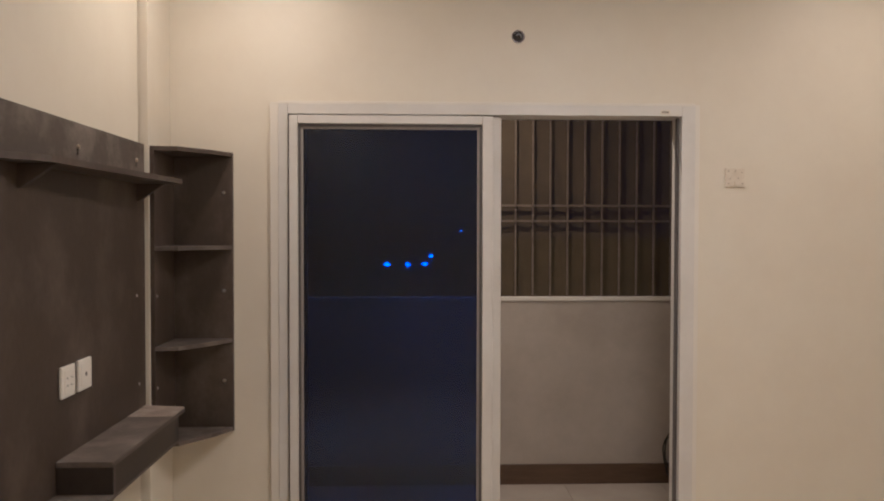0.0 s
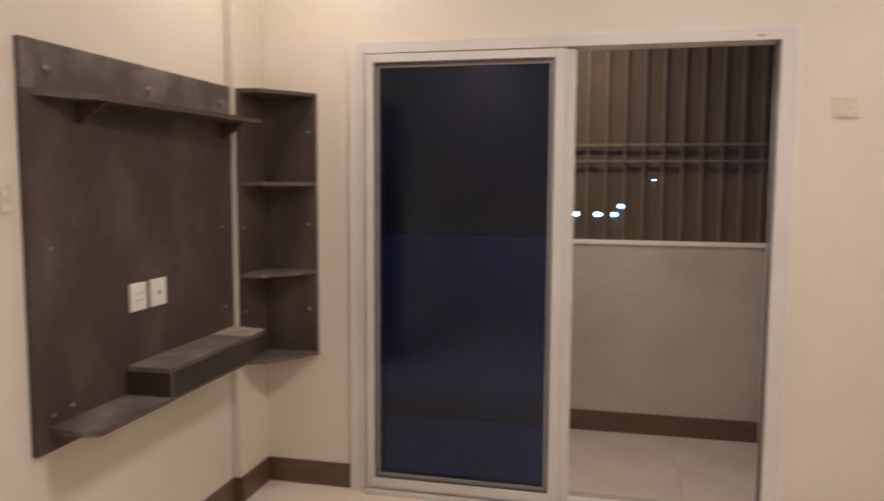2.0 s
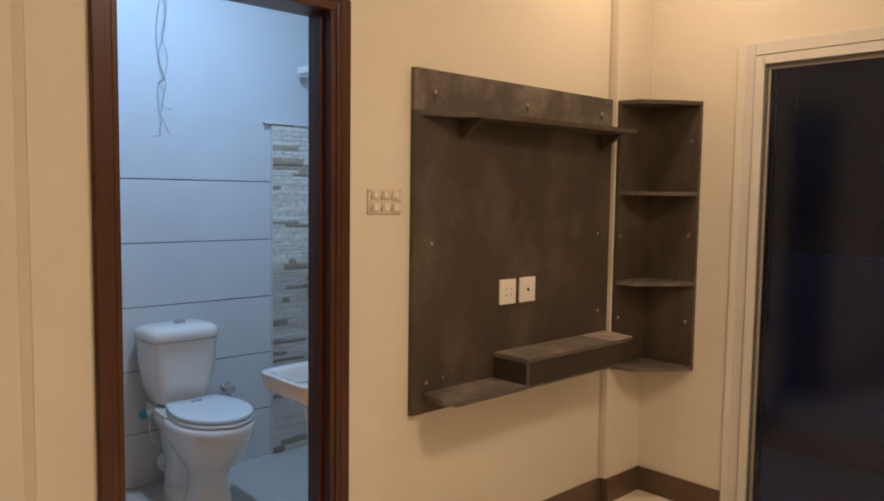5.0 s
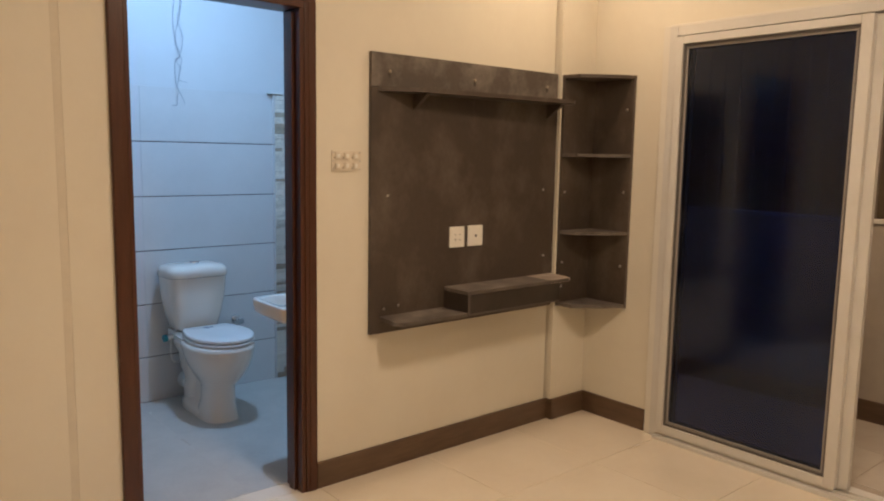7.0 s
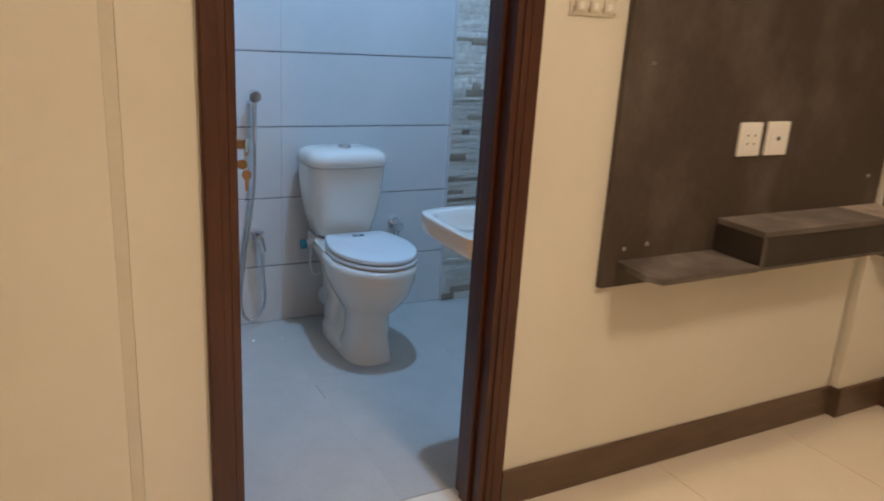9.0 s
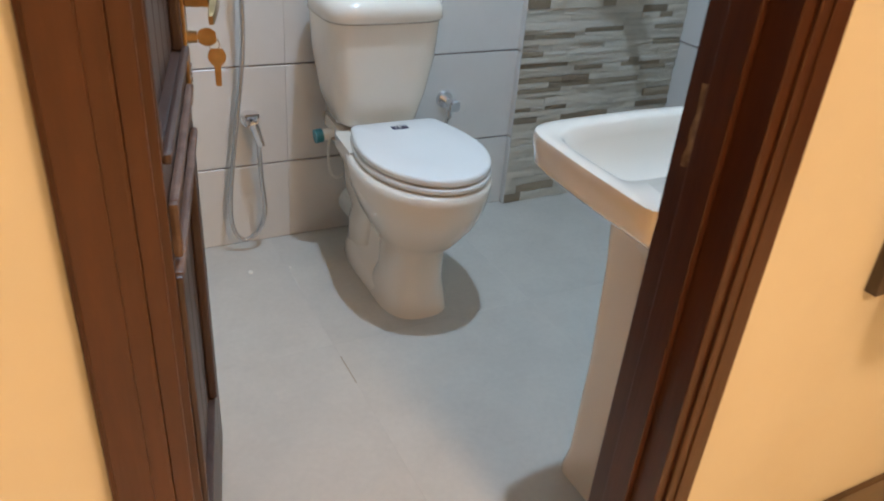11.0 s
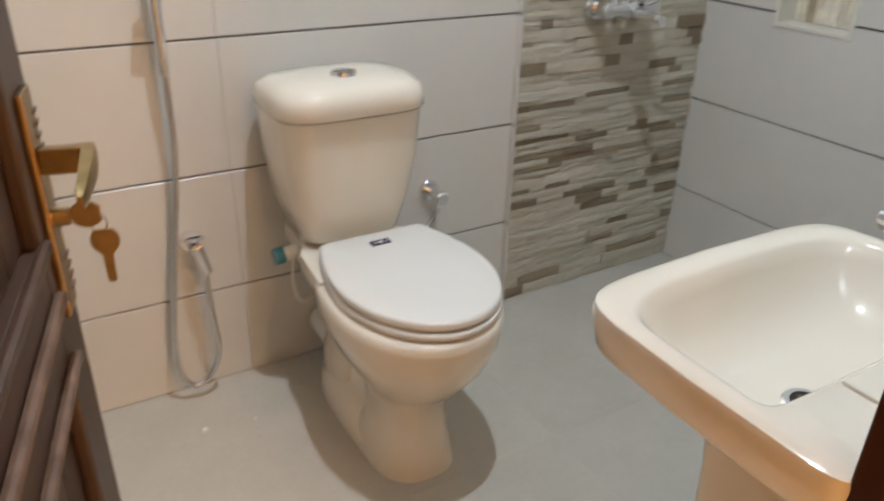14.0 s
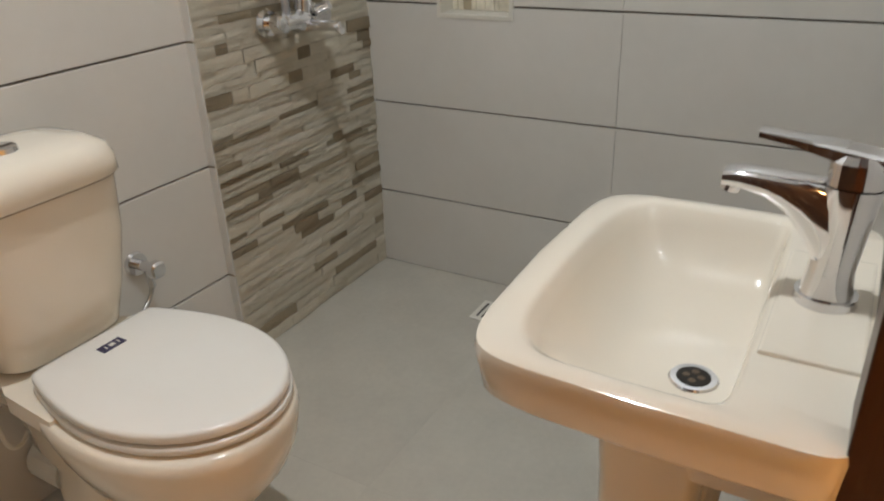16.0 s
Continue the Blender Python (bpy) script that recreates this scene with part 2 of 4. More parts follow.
def rod(p, q, r0, r1=None, sides=16, bm=None):
    """A round bar from p to q."""
    bm = bm or bmesh.new()
    p, q = Vector(p), Vector(q)
    d = q - p
    m = Matrix.Translation((p + q) / 2) @ d.to_track_quat("Z", "Y").to_matrix().to_4x4()
    bmesh.ops.create_cone(bm, cap_ends=True, segments=sides, radius1=r0, radius2=r0 if r1 is None else r1, depth=d.length, matrix=m)
    return bm


def loft(rings, cap0=True, cap1=True, bm=None):
    """A skin over rings of equally many points."""
    bm = bm or bmesh.new()
    vs = [[bm.verts.new(p) for p in ring] for ring in rings]
    k = len(rings[0])
    for a, b in zip(vs, vs[1:]):
        for i in range(k):
            bm.faces.new((a[i], a[(i + 1) % k], b[(i + 1) % k], b[i]))
    if cap0:
        bm.faces.new(vs[0][::-1])
    if cap1:
        bm.faces.new(vs[-1])
    bmesh.ops.recalc_face_normals(bm, faces=bm.faces)
    return bm


def oval(cx, cy, z, ax, ay, power=2.5, n=40, back=None, tilt=0.0):
    """A rounded outline; back: another half-length towards -x."""
    pts = []
    for i in range(n):
        a = 2 * math.pi * i / n
        c, s = math.cos(a), math.sin(a)
        x = math.copysign(abs(c) ** (2 / power), c)
        y = math.copysign(abs(s) ** (2 / power), s)
        lx = ax if x >= 0 or back is None else back
        pts.append(Vector((cx + lx * x, cy + ay * y, z + tilt * x * lx)))
    return pts


def tube(name, points, radius, material, parent=None, label="", steps=8):
    """A smooth round cord through the points, as a mesh."""
    P = [Vector(p) for p in points]
    Q = [P[0] * 2 - P[1], *P, P[-1] * 2 - P[-2]]
    line = []
    for i in range(1, len(Q) - 2):
        for s in range(steps):
            t = s / steps
            a, b, c, d = Q[i - 1:i + 3]
            line.append(0.5 * ((2 * b) + (c - a) * t + (2 * a - 5 * b + 4 * c - d) * t * t + (3 * b - a - 3 * c + d) * t ** 3))
    line.append(P[-1])
    rings, prev = [], None
    for i, p in enumerate(line):
        d = (line[min(i + 1, len(line) - 1)] - line[max(i - 1, 0)]).normalized()
        side = d.orthogonal().normalized() if prev is None else (prev - d * prev.dot(d)).normalized()
        prev = side
        up = d.cross(side)
        rings.append([p + radius * (math.cos(a) * side + math.sin(a) * up) for a in [2 * math.pi * k / 8 for k in range(8)]])
    return smooth(part(name, loft(rings), material, parent, label), 60)


# ---- the room's shell ----
RX, RY = 3.75, -4.45      # far sides of the room
BW = 0.20                # back wall's thickness
IN = -0.10               # bathroom face of the shared wall
TW, SW, EW = -1.54, -1.52, -0.395   # toilet wall, stone face, end wall
BY = -2.85               # bathroom's near end

w = box(IN, 0, RY, -2.647, 0, CEIL)
box(IN, -0.0045, -2.647, -2.621, 0, CEIL, bm=w)
box(IN, 0, -2.621, -2.480, 0, CEIL, bm=w)
box(IN, 0, -2.480, -1.700, 2.012, CEIL, bm=w)
box(IN, 0, -1.700, -0.287, 0, CEIL, bm=w)
box(IN, -0.030, -0.287, -0.274, 0, CEIL, bm=w)
box(IN, 0, -0.274, 0, 0, CEIL, bm=w)
wall_west = tagged(part("wall_west", w, M_WALL), "cream painted wall with a dark wooden door frame", "wall", kind="structure")
part("darker_band", box(-0.0040, -0.0010, -2.6468, -2.6212, 0.001, CEIL - 0.001, 0.0008), M_BAND, wall_west, "darker band down the wall")
tagged(part("column", box(0, 0.034, -0.272, 0, 0, CEIL, 0.003), M_WALL), "cream painted corner column standing proud of the wall", "column", kind="structure")
w = box(-0.10, 0.4975, 0, BW, 0, CEIL)
box(0.4975, 2.3105, 0, BW, 2.040, CEIL, bm=w)
box(2.3105, RX, 0, BW, 0, CEIL, bm=w)
wall_north = tagged(part("wall_north", w, M_WALL), "cream painted wall around a sliding door", "wall", kind="structure")
tagged(part("wall_east", box(RX, RX + 0.1, RY, BW, 0, CEIL), M_WALL), "plain cream painted wall", "wall", kind="structure")
tagged(part("wall_south", box(IN, RX + 0.1, RY - 0.1, RY, 0, CEIL), M_WALL), "plain cream painted wall", "wall", kind="structure")
tagged(part("ceiling", box(IN, RX + 0.1, RY - 0.1, BW, CEIL, CEIL + 0.1), M_CEIL), "white painted ceiling", "ceiling", kind="structure")
floor = tagged(part("floor", box(-0.13, RX + 0.1, RY - 0.1, BW, -0.08, -0.003), M_GROUT), "glossy cream floor of large tiles", "floor", kind="structure")

# baseboards
bb = 0.113
for y0, y1, x0 in ((RY, -2.485, 0), (-1.698, -0.275, 0), (-0.2715, -0.013, 0.034)):
    tagged(part("baseboard", box(x0, x0 + 0.012, y0, y1, 0, bb, 0.002), M_BASE), "dark brown tile baseboard along the wall", "baseboard", kind="structure")
tagged(part("baseboard", box(0.002, 0.046, -0.2735, -0.262, 0, bb, 0.002), M_BASE), "dark brown tile baseboard round the column", "baseboard", kind="structure")
tagged(part("baseboard", box(0.034, 0.450, -0.012, 0, 0, bb, 0.002), M_BASE), "dark brown tile baseboard beside the sliding door", "baseboard", kind="structure")
tagged(part("baseboard", box(2.34, RX, -0.012, 0, 0, bb, 0.002), M_BASE), "dark brown tile baseboard", "baseboard", kind="structure")

# downlights, and the large unseen panel added as soft fill
for lx, ly, lw, lsize in LAMPS:
    lr = lsize / 2
    d = thing("ceiling_downlight", (lx, ly, CEIL), "round recessed ceiling downlight, switched on" if lr < 0.1 else "large unseen ceiling light panel, added as soft room fill", "downlight", "ceiling downlights")
    part("rim", rod((lx, ly, CEIL - 0.008), (lx, ly, CEIL), lr + 0.020, lr + 0.025, 32), M_PLASTIC, d)
    part("diffuser", rod((lx, ly, CEIL - 0.010), (lx, ly, CEIL - 0.007), lr, lr, 32), M_GLOW, d, "glowing warm disc")

# ---- the bathroom's shell ----
BC = 2.72
floor_b = tagged(part("floor_bathroom", box(TW - 0.1, -0.131, BY, EW + 0.1, -0.09, -0.004), M_GROUTB), "pale grey tiled bathroom floor", "floor", kind="structure")
wall_t = tagged(part("wall_toilet", box(TW - 0.12, TW - 0.008, BY - 0.1, EW + 0.1, -0.05, BC), M_JOINT), "bathroom wall of large pale tiles with dark joints", "wall", kind="structure")
part("upper_wall", box(TW - 0.008, TW, BY, EW, 1.7548, BC), M_BATHPAINT, wall_t, "white painted upper wall")
NX0, NX1, NZ0, NZ1 = -1.268, -1.055, 0.832, 1.16
w = box(TW - 0.008, NX0 - 0.0125, EW + 0.008, EW + 0.12, -0.05, BC)
box(NX1 + 0.0125, IN, EW + 0.008, EW + 0.12, -0.05, BC, bm=w)
box(NX0 - 0.0125, NX1 + 0.0125, EW + 0.008, EW + 0.12, -0.05, NZ0 - 0.0125, bm=w)
box(NX0 - 0.0125, NX1 + 0.0125, EW + 0.008, EW + 0.12, NZ1 + 0.0125, BC, bm=w)
wall_e = tagged(part("wall_shower_end", w, M_JOINT), "bathroom wall of large pale tiles with a small niche", "wall", kind="structure")
part("upper_wall", box(TW, IN, EW, EW + 0.008, 1.7548, BC), M_BATHPAINT, wall_e, "white painted upper wall")
tagged(part("wall_bathroom_near", box(TW - 0.008, IN, BY - 0.1, BY, -0.05, BC), M_TILE), "plain tiled bathroom wall", "wall", kind="structure")
w = box(IN - 0.006, IN, BY, -2.485, 0, BC)
box(IN - 0.006, IN, -1.695, EW, 0, BC, bm=w)
box(IN - 0.006, IN, -2.485, -1.695, 2.02, BC, bm=w)
tagged(part("wall_basin", w, M_TILE), "pale tiled wall behind the wash basin", "wall", kind="structure")
tagged(part("ceiling_bathroom", box(TW - 0.12, IN, BY - 0.1, EW + 0.12, BC, BC + 0.1), M_CEIL), "white bathroom ceiling", "ceiling", kind="structure")
b = thing("bathroom_light", (-0.725, -1.70, BC), "round cool-white ceiling light, switched on", "ceiling light")
part("rim", rod((-0.725, -1.70, BC - 0.022), (-0.725, -1.70, BC), 0.070, 0.075, 24), M_PLASTIC, b)
part("diffuser", rod((-0.725, -1.70, BC - 0.025), (-0.725, -1.70, BC - 0.022), 0.055, 0.060, 24), M_BULB, b, "glowing cool-white disc")

# ---- sliding door ----
s = thing("sliding_door", (1.4, 0, 0), "white aluminium sliding door with dark tinted glass, half open", "sliding door")
FX0, FX1, FZ = 0.498, 2.310, 2.040
FY = -0.026              # the frame stands proud of the wall
part("side_frame", box(FX0, FX0 + 0.040, FY, 0.10, 0.0, FZ, 0.002), M_ALU, s)
part("side_frame", box(FX1 - 0.060, FX1, FY, 0.10, 0.0, FZ, 0.002), M_ALU, s)
part("head_frame", box(FX0 + 0.0405, FX1 - 0.0605, FY, 0.10, FZ - 0.044, FZ, 0.002), M_ALU, s)
track = part("floor_track", box(FX0 + 0.0405, FX1 - 0.0605, -0.060, 0.10, 0.0, 0.020, 0.002), M_ALU, s)
for yy in (-0.029, 0.008):
    part("rail", box(FX0 + 0.0405, FX1 - 0.0605, yy - 0.003, yy + 0.003, 0.0205, 0.034), M_ALU, track)
# a dark strip draws the shadow line between frame and leaf
part("shadow_strip", box(FX0 + 0.0405, FX0 + 0.0480, FY + 0.010, 0.02, 0.020, FZ - 0.046), M_ALU_EDGE, s, "dark strip painted as the shadow line beside the leaf")
part("jamb_gasket", box(FX1 - 0.070, FX1 - 0.0605, 0.004, 0.030, 0.022, FZ - 0.046), M_ALU_EDGE, s, "dark rubber gasket")


def sash(x0, x1, y, name):
    """One glazed leaf with its stiles, rails, gasket, bead and pane."""
    z0, z1 = 0.036, FZ - 0.052
    leaf = part(name, box(x0, x0 + 0.037, y, y + 0.032, z0, z1, 0.003), M_ALU, s)
    part("stile", box(x1 - 0.046, x1, y, y + 0.032, z0, z1, 0.003), M_ALU, leaf)
    part("top_rail", box(x0 + 0.0375, x1 - 0.0465, y, y + 0.032, z1 - 0.036, z1, 0.003), M_ALU, leaf)
    part("bottom_rail", box(x0 + 0.0375, x1 - 0.0465, y, y + 0.032, z0, z0 + 0.040, 0.003), M_ALU, leaf)
    for k, dy, m, nm in ((0.0, 0.010, M_ALU_EDGE, "gasket"), (0.0105, 0.018, M_BEAD, "glazing_bead")):
        u0, u1, v0, v1 = x0 + 0.0375 + k, x1 - 0.0465 - k, z0 + 0.0405 + k, z1 - 0.0365 - k
        for q in ((u0, u0 + 0.010, v0, v1), (u1 - 0.010, u1, v0, v1), (u0 + 0.0105, u1 - 0.0105, v1 - 0.010, v1), (u0 + 0.0105, u1 - 0.0105, v0, v0 + 0.010)):
            part(nm, box(q[0], q[1], y + dy, y + 0.031, q[2], q[3]), m, leaf)
    part("pane", box(x0 + 0.055, x1 - 0.060, y + 0.025, y + 0.029, z0 + 0.055, z1 - 0.050), M_GLASS, leaf, "dark blue tinted glass pane")
    return leaf


sash(FX0 + 0.0485, 1.421, -0.046, "front_leaf")
sash(FX0 + 0.060, 1.460, -0.009, "rear_leaf")
st_ = part("sticker", box(2.155, 2.195, FY - 0.0035, FY - 0.0005, 2.006, 2.020), M_CREAM, s, "small pale sticker with grey bars")
for k in range(4):
    part("print", box(2.159 + k * 0.008, 2.164 + k * 0.008, FY - 0.0045, FY - 0.0036, 2.010, 2.016), M_ALU_EDGE, st_)
t = thing("architrave", (1.4, 0, 0), "flat off-white painted surround of the sliding door", "trim", kind="structure")
part("side_trim", box(0.462, 0.4975, -0.022, -0.0005, 0, 2.046, 0.002), M_TRIM, t)
part("side_trim", box(2.3105, 2.330, -0.022, -0.0005, 0, 2.046, 0.002), M_TRIM, t)
part("head_trim", box(0.4980, 2.3100, -0.022, -0.0005, 2.0405, 2.052, 0.002), M_TRIM, t)

# ---- balcony ----
PY = 1.11
floor_bal = tagged(part("floor_balcony", box(-0.1, RX + 0.1, BW, PY + 0.12, -0.08, -0.003), M_GROUT), "beige tiled balcony floor", "floor", kind="structure")
tagged(part("parapet", box(-0.1, RX + 0.1, PY, PY + 0.12, 0, 1.085), M_BALWALL), "beige painted balcony parapet", "parapet", kind="structure")
tagged(part("parapet_coping", box(-0.1, RX + 0.1, PY - 0.008, PY + 0.125, 1.086, 1.108, 0.003), M_TRIM), "pale stone coping on the parapet", "coping", kind="structure")
tagged(part("baseboard", box(-0.1, RX + 0.1, PY - 0.012, PY, 0, 0.118, 0.002), M_BASE), "dark brown tile baseboard of the balcony", "baseboard", kind="structure")
tagged(part("wall_balcony_west", box(-0.2, -0.1, BW, PY + 0.12, 0, 2.6), M_BALWALL), "plain balcony wall", "wall", kind="structure")
tagged(part("wall_balcony_east", box(RX + 0.1, RX + 0.2, BW, PY + 0.12, 0, 2.6), M_BALWALL), "plain balcony wall", "wall", kind="structure")
lb = thing("balcony_lamp", (1.25, 0.55, 2.6), "small round ceiling lamp of the balcony, switched on", "ceiling lamp")
part("base", rod((1.25, 0.55, 2.57), (1.25, 0.55, 2.6), 0.05, 0.055, 20), M_PLASTIC, lb)
part("globe", loft([oval(1.25, 0.55, z, r, r, 2, 16) for z, r in ((2.57, 0.02), (2.55, 0.034), (2.53, 0.034), (2.512, 0.02), (2.508, 0.006))]), M_GLOW, lb, "glowing warm globe")
tagged(part("ceiling_balcony", box(-0.2, RX + 0.2, BW, PY + 0.3, 2.6, 2.7), M_CEIL), "plain balcony soffit", "ceiling", kind="structure")
g = thing("window_grille", (1.8, PY + 0.03, 1.108), "brown iron security grille on the balcony parapet", "grille")
for i in range(37):
    bx = 0.027 + 0.1032 * i
    part("bar", box(bx - 0.005, bx + 0.005, PY + 0.030, PY + 0.042, 1.108, 2.60), M_BARS, g)
for z in (1.556, 1.647):
    part("cross_bar", box(-0.1, RX + 0.1, PY + 0.020, PY + 0.0295, z - 0.0065, z + 0.0065), M_BARS, g)
nb = bmesh.new()
NXN, NZN = 150, 40
grid = [[nb.verts.new((-0.1 + (RX + 0.2) * i / NXN, PY + 0.054 + 0.0035 * math.sin(i * 1.55) + 0.006 * noise.noise((i * 0.35, j * 0.25, 0)), 1.108 + 1.492 * j / NZN)) for i in range(NXN + 1)] for j in range(NZN + 1)]
for j in range(NZN):
    for i in range(NXN):
        nb.faces.new((grid[j][i], grid[j][i + 1], grid[j + 1][i + 1], grid[j + 1][i]))
tagged(smooth(part("shade_net", nb, M_NET), 180), "thin brown shade net tied behind the grille", "net")
tube("cable_coil", [(2.60, 1.06, 0.004), (2.57, 1.085, 0.10), (2.555, 1.09, 0.22), (2.60, 1.09, 0.30), (2.64, 1.09, 0.22), (2.60, 1.085, 0.10), (2.565, 1.085, 0.16), (2.58, 1.09, 0.27), (2.64, 1.085, 0.25), (2.66, 1.06, 0.10), (2.68, 1.02, 0.006)], 0.004, M_CABLE)
tagged(bpy.data.objects["cable_coil"], "loose black cable coiled against the parapet", "cable")
tagged(part("ground", box(-400, 400, 2.5, 800, -4.2, -4.0), M_GROUND), "dark ground outside at night", "ground", kind="structure")
for lx, lz, lr in ((-0.55, -0.45, 0.16), (0.70, -0.45, 0.16), (1.60, -0.43, 0.14), (1.95, 0.05, 0.13), (3.69, 1.55, 0.05)):
    d = thing("street_lamp", (lx, 40, -4), "distant lit blue-white street lamp on a pole", "street lamp", "distant lamps")
    part("pole", rod((lx, 40.1, -4.0), (lx, 40.1, lz), 0.05, 0.04, 8), M_GROUND, d)
    part("lamp_head", box(lx - lr, lx + lr, 39.85, 40.15, lz, lz + lr * 1.25, 0.03), M_STREET, d, "glowing blue-white lamp head")


# ---- wall-hung television panel ----
pn = thing("television_panel", (0, -0.86, 0.63), "dusty dark brown wall panel with shelves for a television", "wall panel")
PY0, PY1 = -1.440, -0.279
back = part("back_board", box(0.0005, 0.020, PY0, PY1, 0.630, 1.6905, 0.001), M_WENGE, pn)
part("top_board", box(0.0005, 0.020, PY0, PY1, 1.691, 1.832, 0.001), M_WENGE_TOP, pn, "dusty top strip of the panel")
# top shelf with cut-off corners
def slab(points, z0, z1):
    """A flat board with the given outline."""
    return loft([[Vector((x, y, z0)) for x, y in points], [Vector((x, y, z1)) for x, y in points]])


part("top_shelf", slab([(0.021, -1.408), (0.128, -1.255), (0.188, -0.345), (0.175, -0.325), (0.021, -0.283)], 1.672, 1.690), M_WENGE, pn)
for yy in (-1.205, -0.345):
    bk = slab([(0.021, 0.0), (0.030, 0.0), (0.10, 0.048), (0.125, 0.0655), (0.021, 0.0655)], 0, 0.018)
    bmesh.ops.transform(bk, matrix=Matrix.Translation((0, yy, 1.606)) @ Matrix.Rotation(radians(90), 4, "X"), verts=bk.verts)
    part("shelf_bracket", bk, M_WENGE, pn)
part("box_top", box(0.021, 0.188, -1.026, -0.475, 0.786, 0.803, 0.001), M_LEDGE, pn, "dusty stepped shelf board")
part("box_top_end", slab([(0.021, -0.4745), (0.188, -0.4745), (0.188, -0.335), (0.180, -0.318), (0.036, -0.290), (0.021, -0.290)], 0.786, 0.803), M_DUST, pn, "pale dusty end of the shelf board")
# box side and front: their shade is painted in with the darker wenge
part("box_side", box(0.021, 0.188, -1.026, -1.010, 0.690, 0.7855, 0.001), M_WENGE_SHADE, pn)
part("box_front", box(0.172, 0.187, -1.0095, -0.405, 0.690, 0.7855, 0.001), M_WENGE_SHADE, pn)
part("edge_strip", box(0.1885, 0.1900, -1.025, -1.011, 0.691, 0.7850), M_EDGE, pn)
part("edge_strip", box(0.1875, 0.1890, -1.0090, -0.406, 0.6905, 0.6985), M_EDGE, pn)
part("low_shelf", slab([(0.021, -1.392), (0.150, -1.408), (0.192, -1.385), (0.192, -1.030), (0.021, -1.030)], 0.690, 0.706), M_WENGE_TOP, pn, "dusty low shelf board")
part("edge_strip", box(0.1885, 0.1900, -1.024, -0.338, 0.7875, 0.8015), M_EDGE, pn)
part("edge_strip", box(0.1925, 0.1940, -1.380, -1.034, 0.6915, 0.7045), M_EDGE, pn)
for yy, zz in ((-1.348, 1.751), (-0.860, 1.750), (-0.364, 1.755)):
    hk = part("hanger_hole", box(0.0201, 0.0212, yy - 0.004, yy + 0.005, zz - 0.020, zz + 0.014, 0.0003), M_WENGE_SHADE, pn, "dark keyhole slot with a pale screw")
    part("screw", rod((0.0205, yy, zz + 0.006), (0.027, yy, zz + 0.006), 0.008, 0.006, 10), M_SLOT, hk)
for yy, zz in ((-0.366, 1.243), (-1.353, 1.232), (-1.370, 0.737), (-1.29, 0.745), (-0.35, 0.90)):
    part("screw_cap", rod((0.0195, yy, zz), (0.0225, yy, zz), 0.007, 0.005, 10), M_SCREW, pn)


def plate(name, y0, y1, z0, z1, x, holes, label, mat_=M_PLASTIC):
    """A square socket plate on the west wall or the panel."""
    e = thing(name, (x, (y0 + y1) / 2, z0), label, "socket", "sockets on the panel")
    part("cover", box(x + 0.0005, x + 0.011, y0, y1, z0, z1, 0.004), mat_, e)
    part("insert", box(x + 0.011, x + 0.013, y0 + 0.014, y1 - 0.014, z0 + 0.014, z1 - 0.014, 0.0008), mat_, e)
    for dy, dz, r in holes:
        part("pin_hole", rod((x + 0.0125, (y0 + y1) / 2 + dy, (z0 + z1) / 2 + dz), (x + 0.0134, (y0 + y1) / 2 + dy, (z0 + z1) / 2 + dz), r, r, 10), M_DARK, e)


plate("wall_socket", -1.003, -0.913, 0.983, 1.080, 0.020, [(-0.014, 0.012, 0.003), (0.014, 0.012, 0.003), (-0.014, -0.012, 0.003), (0.014, -0.012, 0.003)], "white plastic power socket on the dark panel")
plate("aerial_socket", -0.890, -0.796, 0.983, 1.082, 0.020, [(0, 0, 0.007)], "white plastic aerial socket with one round hole")

# switch plate and the plate by the sliding door
sw = thing("switch_plate", (0, -1.553, 1.34), "cream six-gang switch plate without its cover", "light switch")
part("plate", box(0.0005, 0.006, -1.624, -1.482, 1.336, 1.420, 0.0015), M_CREAM, sw)
for i in range(3):
    for j in range(2):
        cy, cz = -1.596 + i * 0.043, 1.358 + j * 0.041
        m = part("switch_module", box(0.006, 0.012, cy - 0.014, cy + 0.014, cz - 0.014, cz + 0.014, 0.002), M_CREAM, sw)
        part("rocker", box(0.012, 0.016, cy - 0.008, cy + 0.006, cz - 0.008, cz + 0.008, 0.0015), M_PLASTIC, m)
        part("slot", box(0.0061, 0.0075, cy - 0.019, cy - 0.0155, cz - 0.012, cz - 0.002), M_SLOT, sw)
for cy in (-1.618, -1.488):
    for cz in (1.343, 1.378, 1.413):
        part("screw", rod((0.0055, cy, cz), (0.0075, cy, cz), 0.003, 0.003, 8), M_SCREW, sw)
sp = thing("wall_plate", (2.495, 0, 1.69), "cream electrical plate with small screw holes beside the sliding door", "wall plate")
part("plate", box(2.452, 2.540, -0.008, -0.0005, 1.690, 1.772, 0.002), M_CREAM, sp)
for dx, dz in ((-0.030, 0.028), (0.0, 0.030), (0.030, 0.022), (-0.022, -0.004), (0.014, -0.002), (-0.030, -0.026), (0.006, -0.030), (0.032, -0.026)):
    part("hole", rod((2.496 + dx, -0.0095, 1.731 + dz), (2.496 + dx, -0.0075, 1.731 + dz), 0.0030, 0.0030, 8), M_SLOT, sp)
part("stub", box(2.490, 2.502, -0.016, -0.008, 1.698, 1.714, 0.002), M_CREAM, sp)
ho = thing("wall_hole", (1.533, 0, 2.31), "round dark pipe hole in the wall with a wire end", "hole")
part("pipe_rim", rod((1.533, -0.003, 2.340), (1.533, -0.0005, 2.340), 0.029, 0.029, 24), M_BASE, ho)
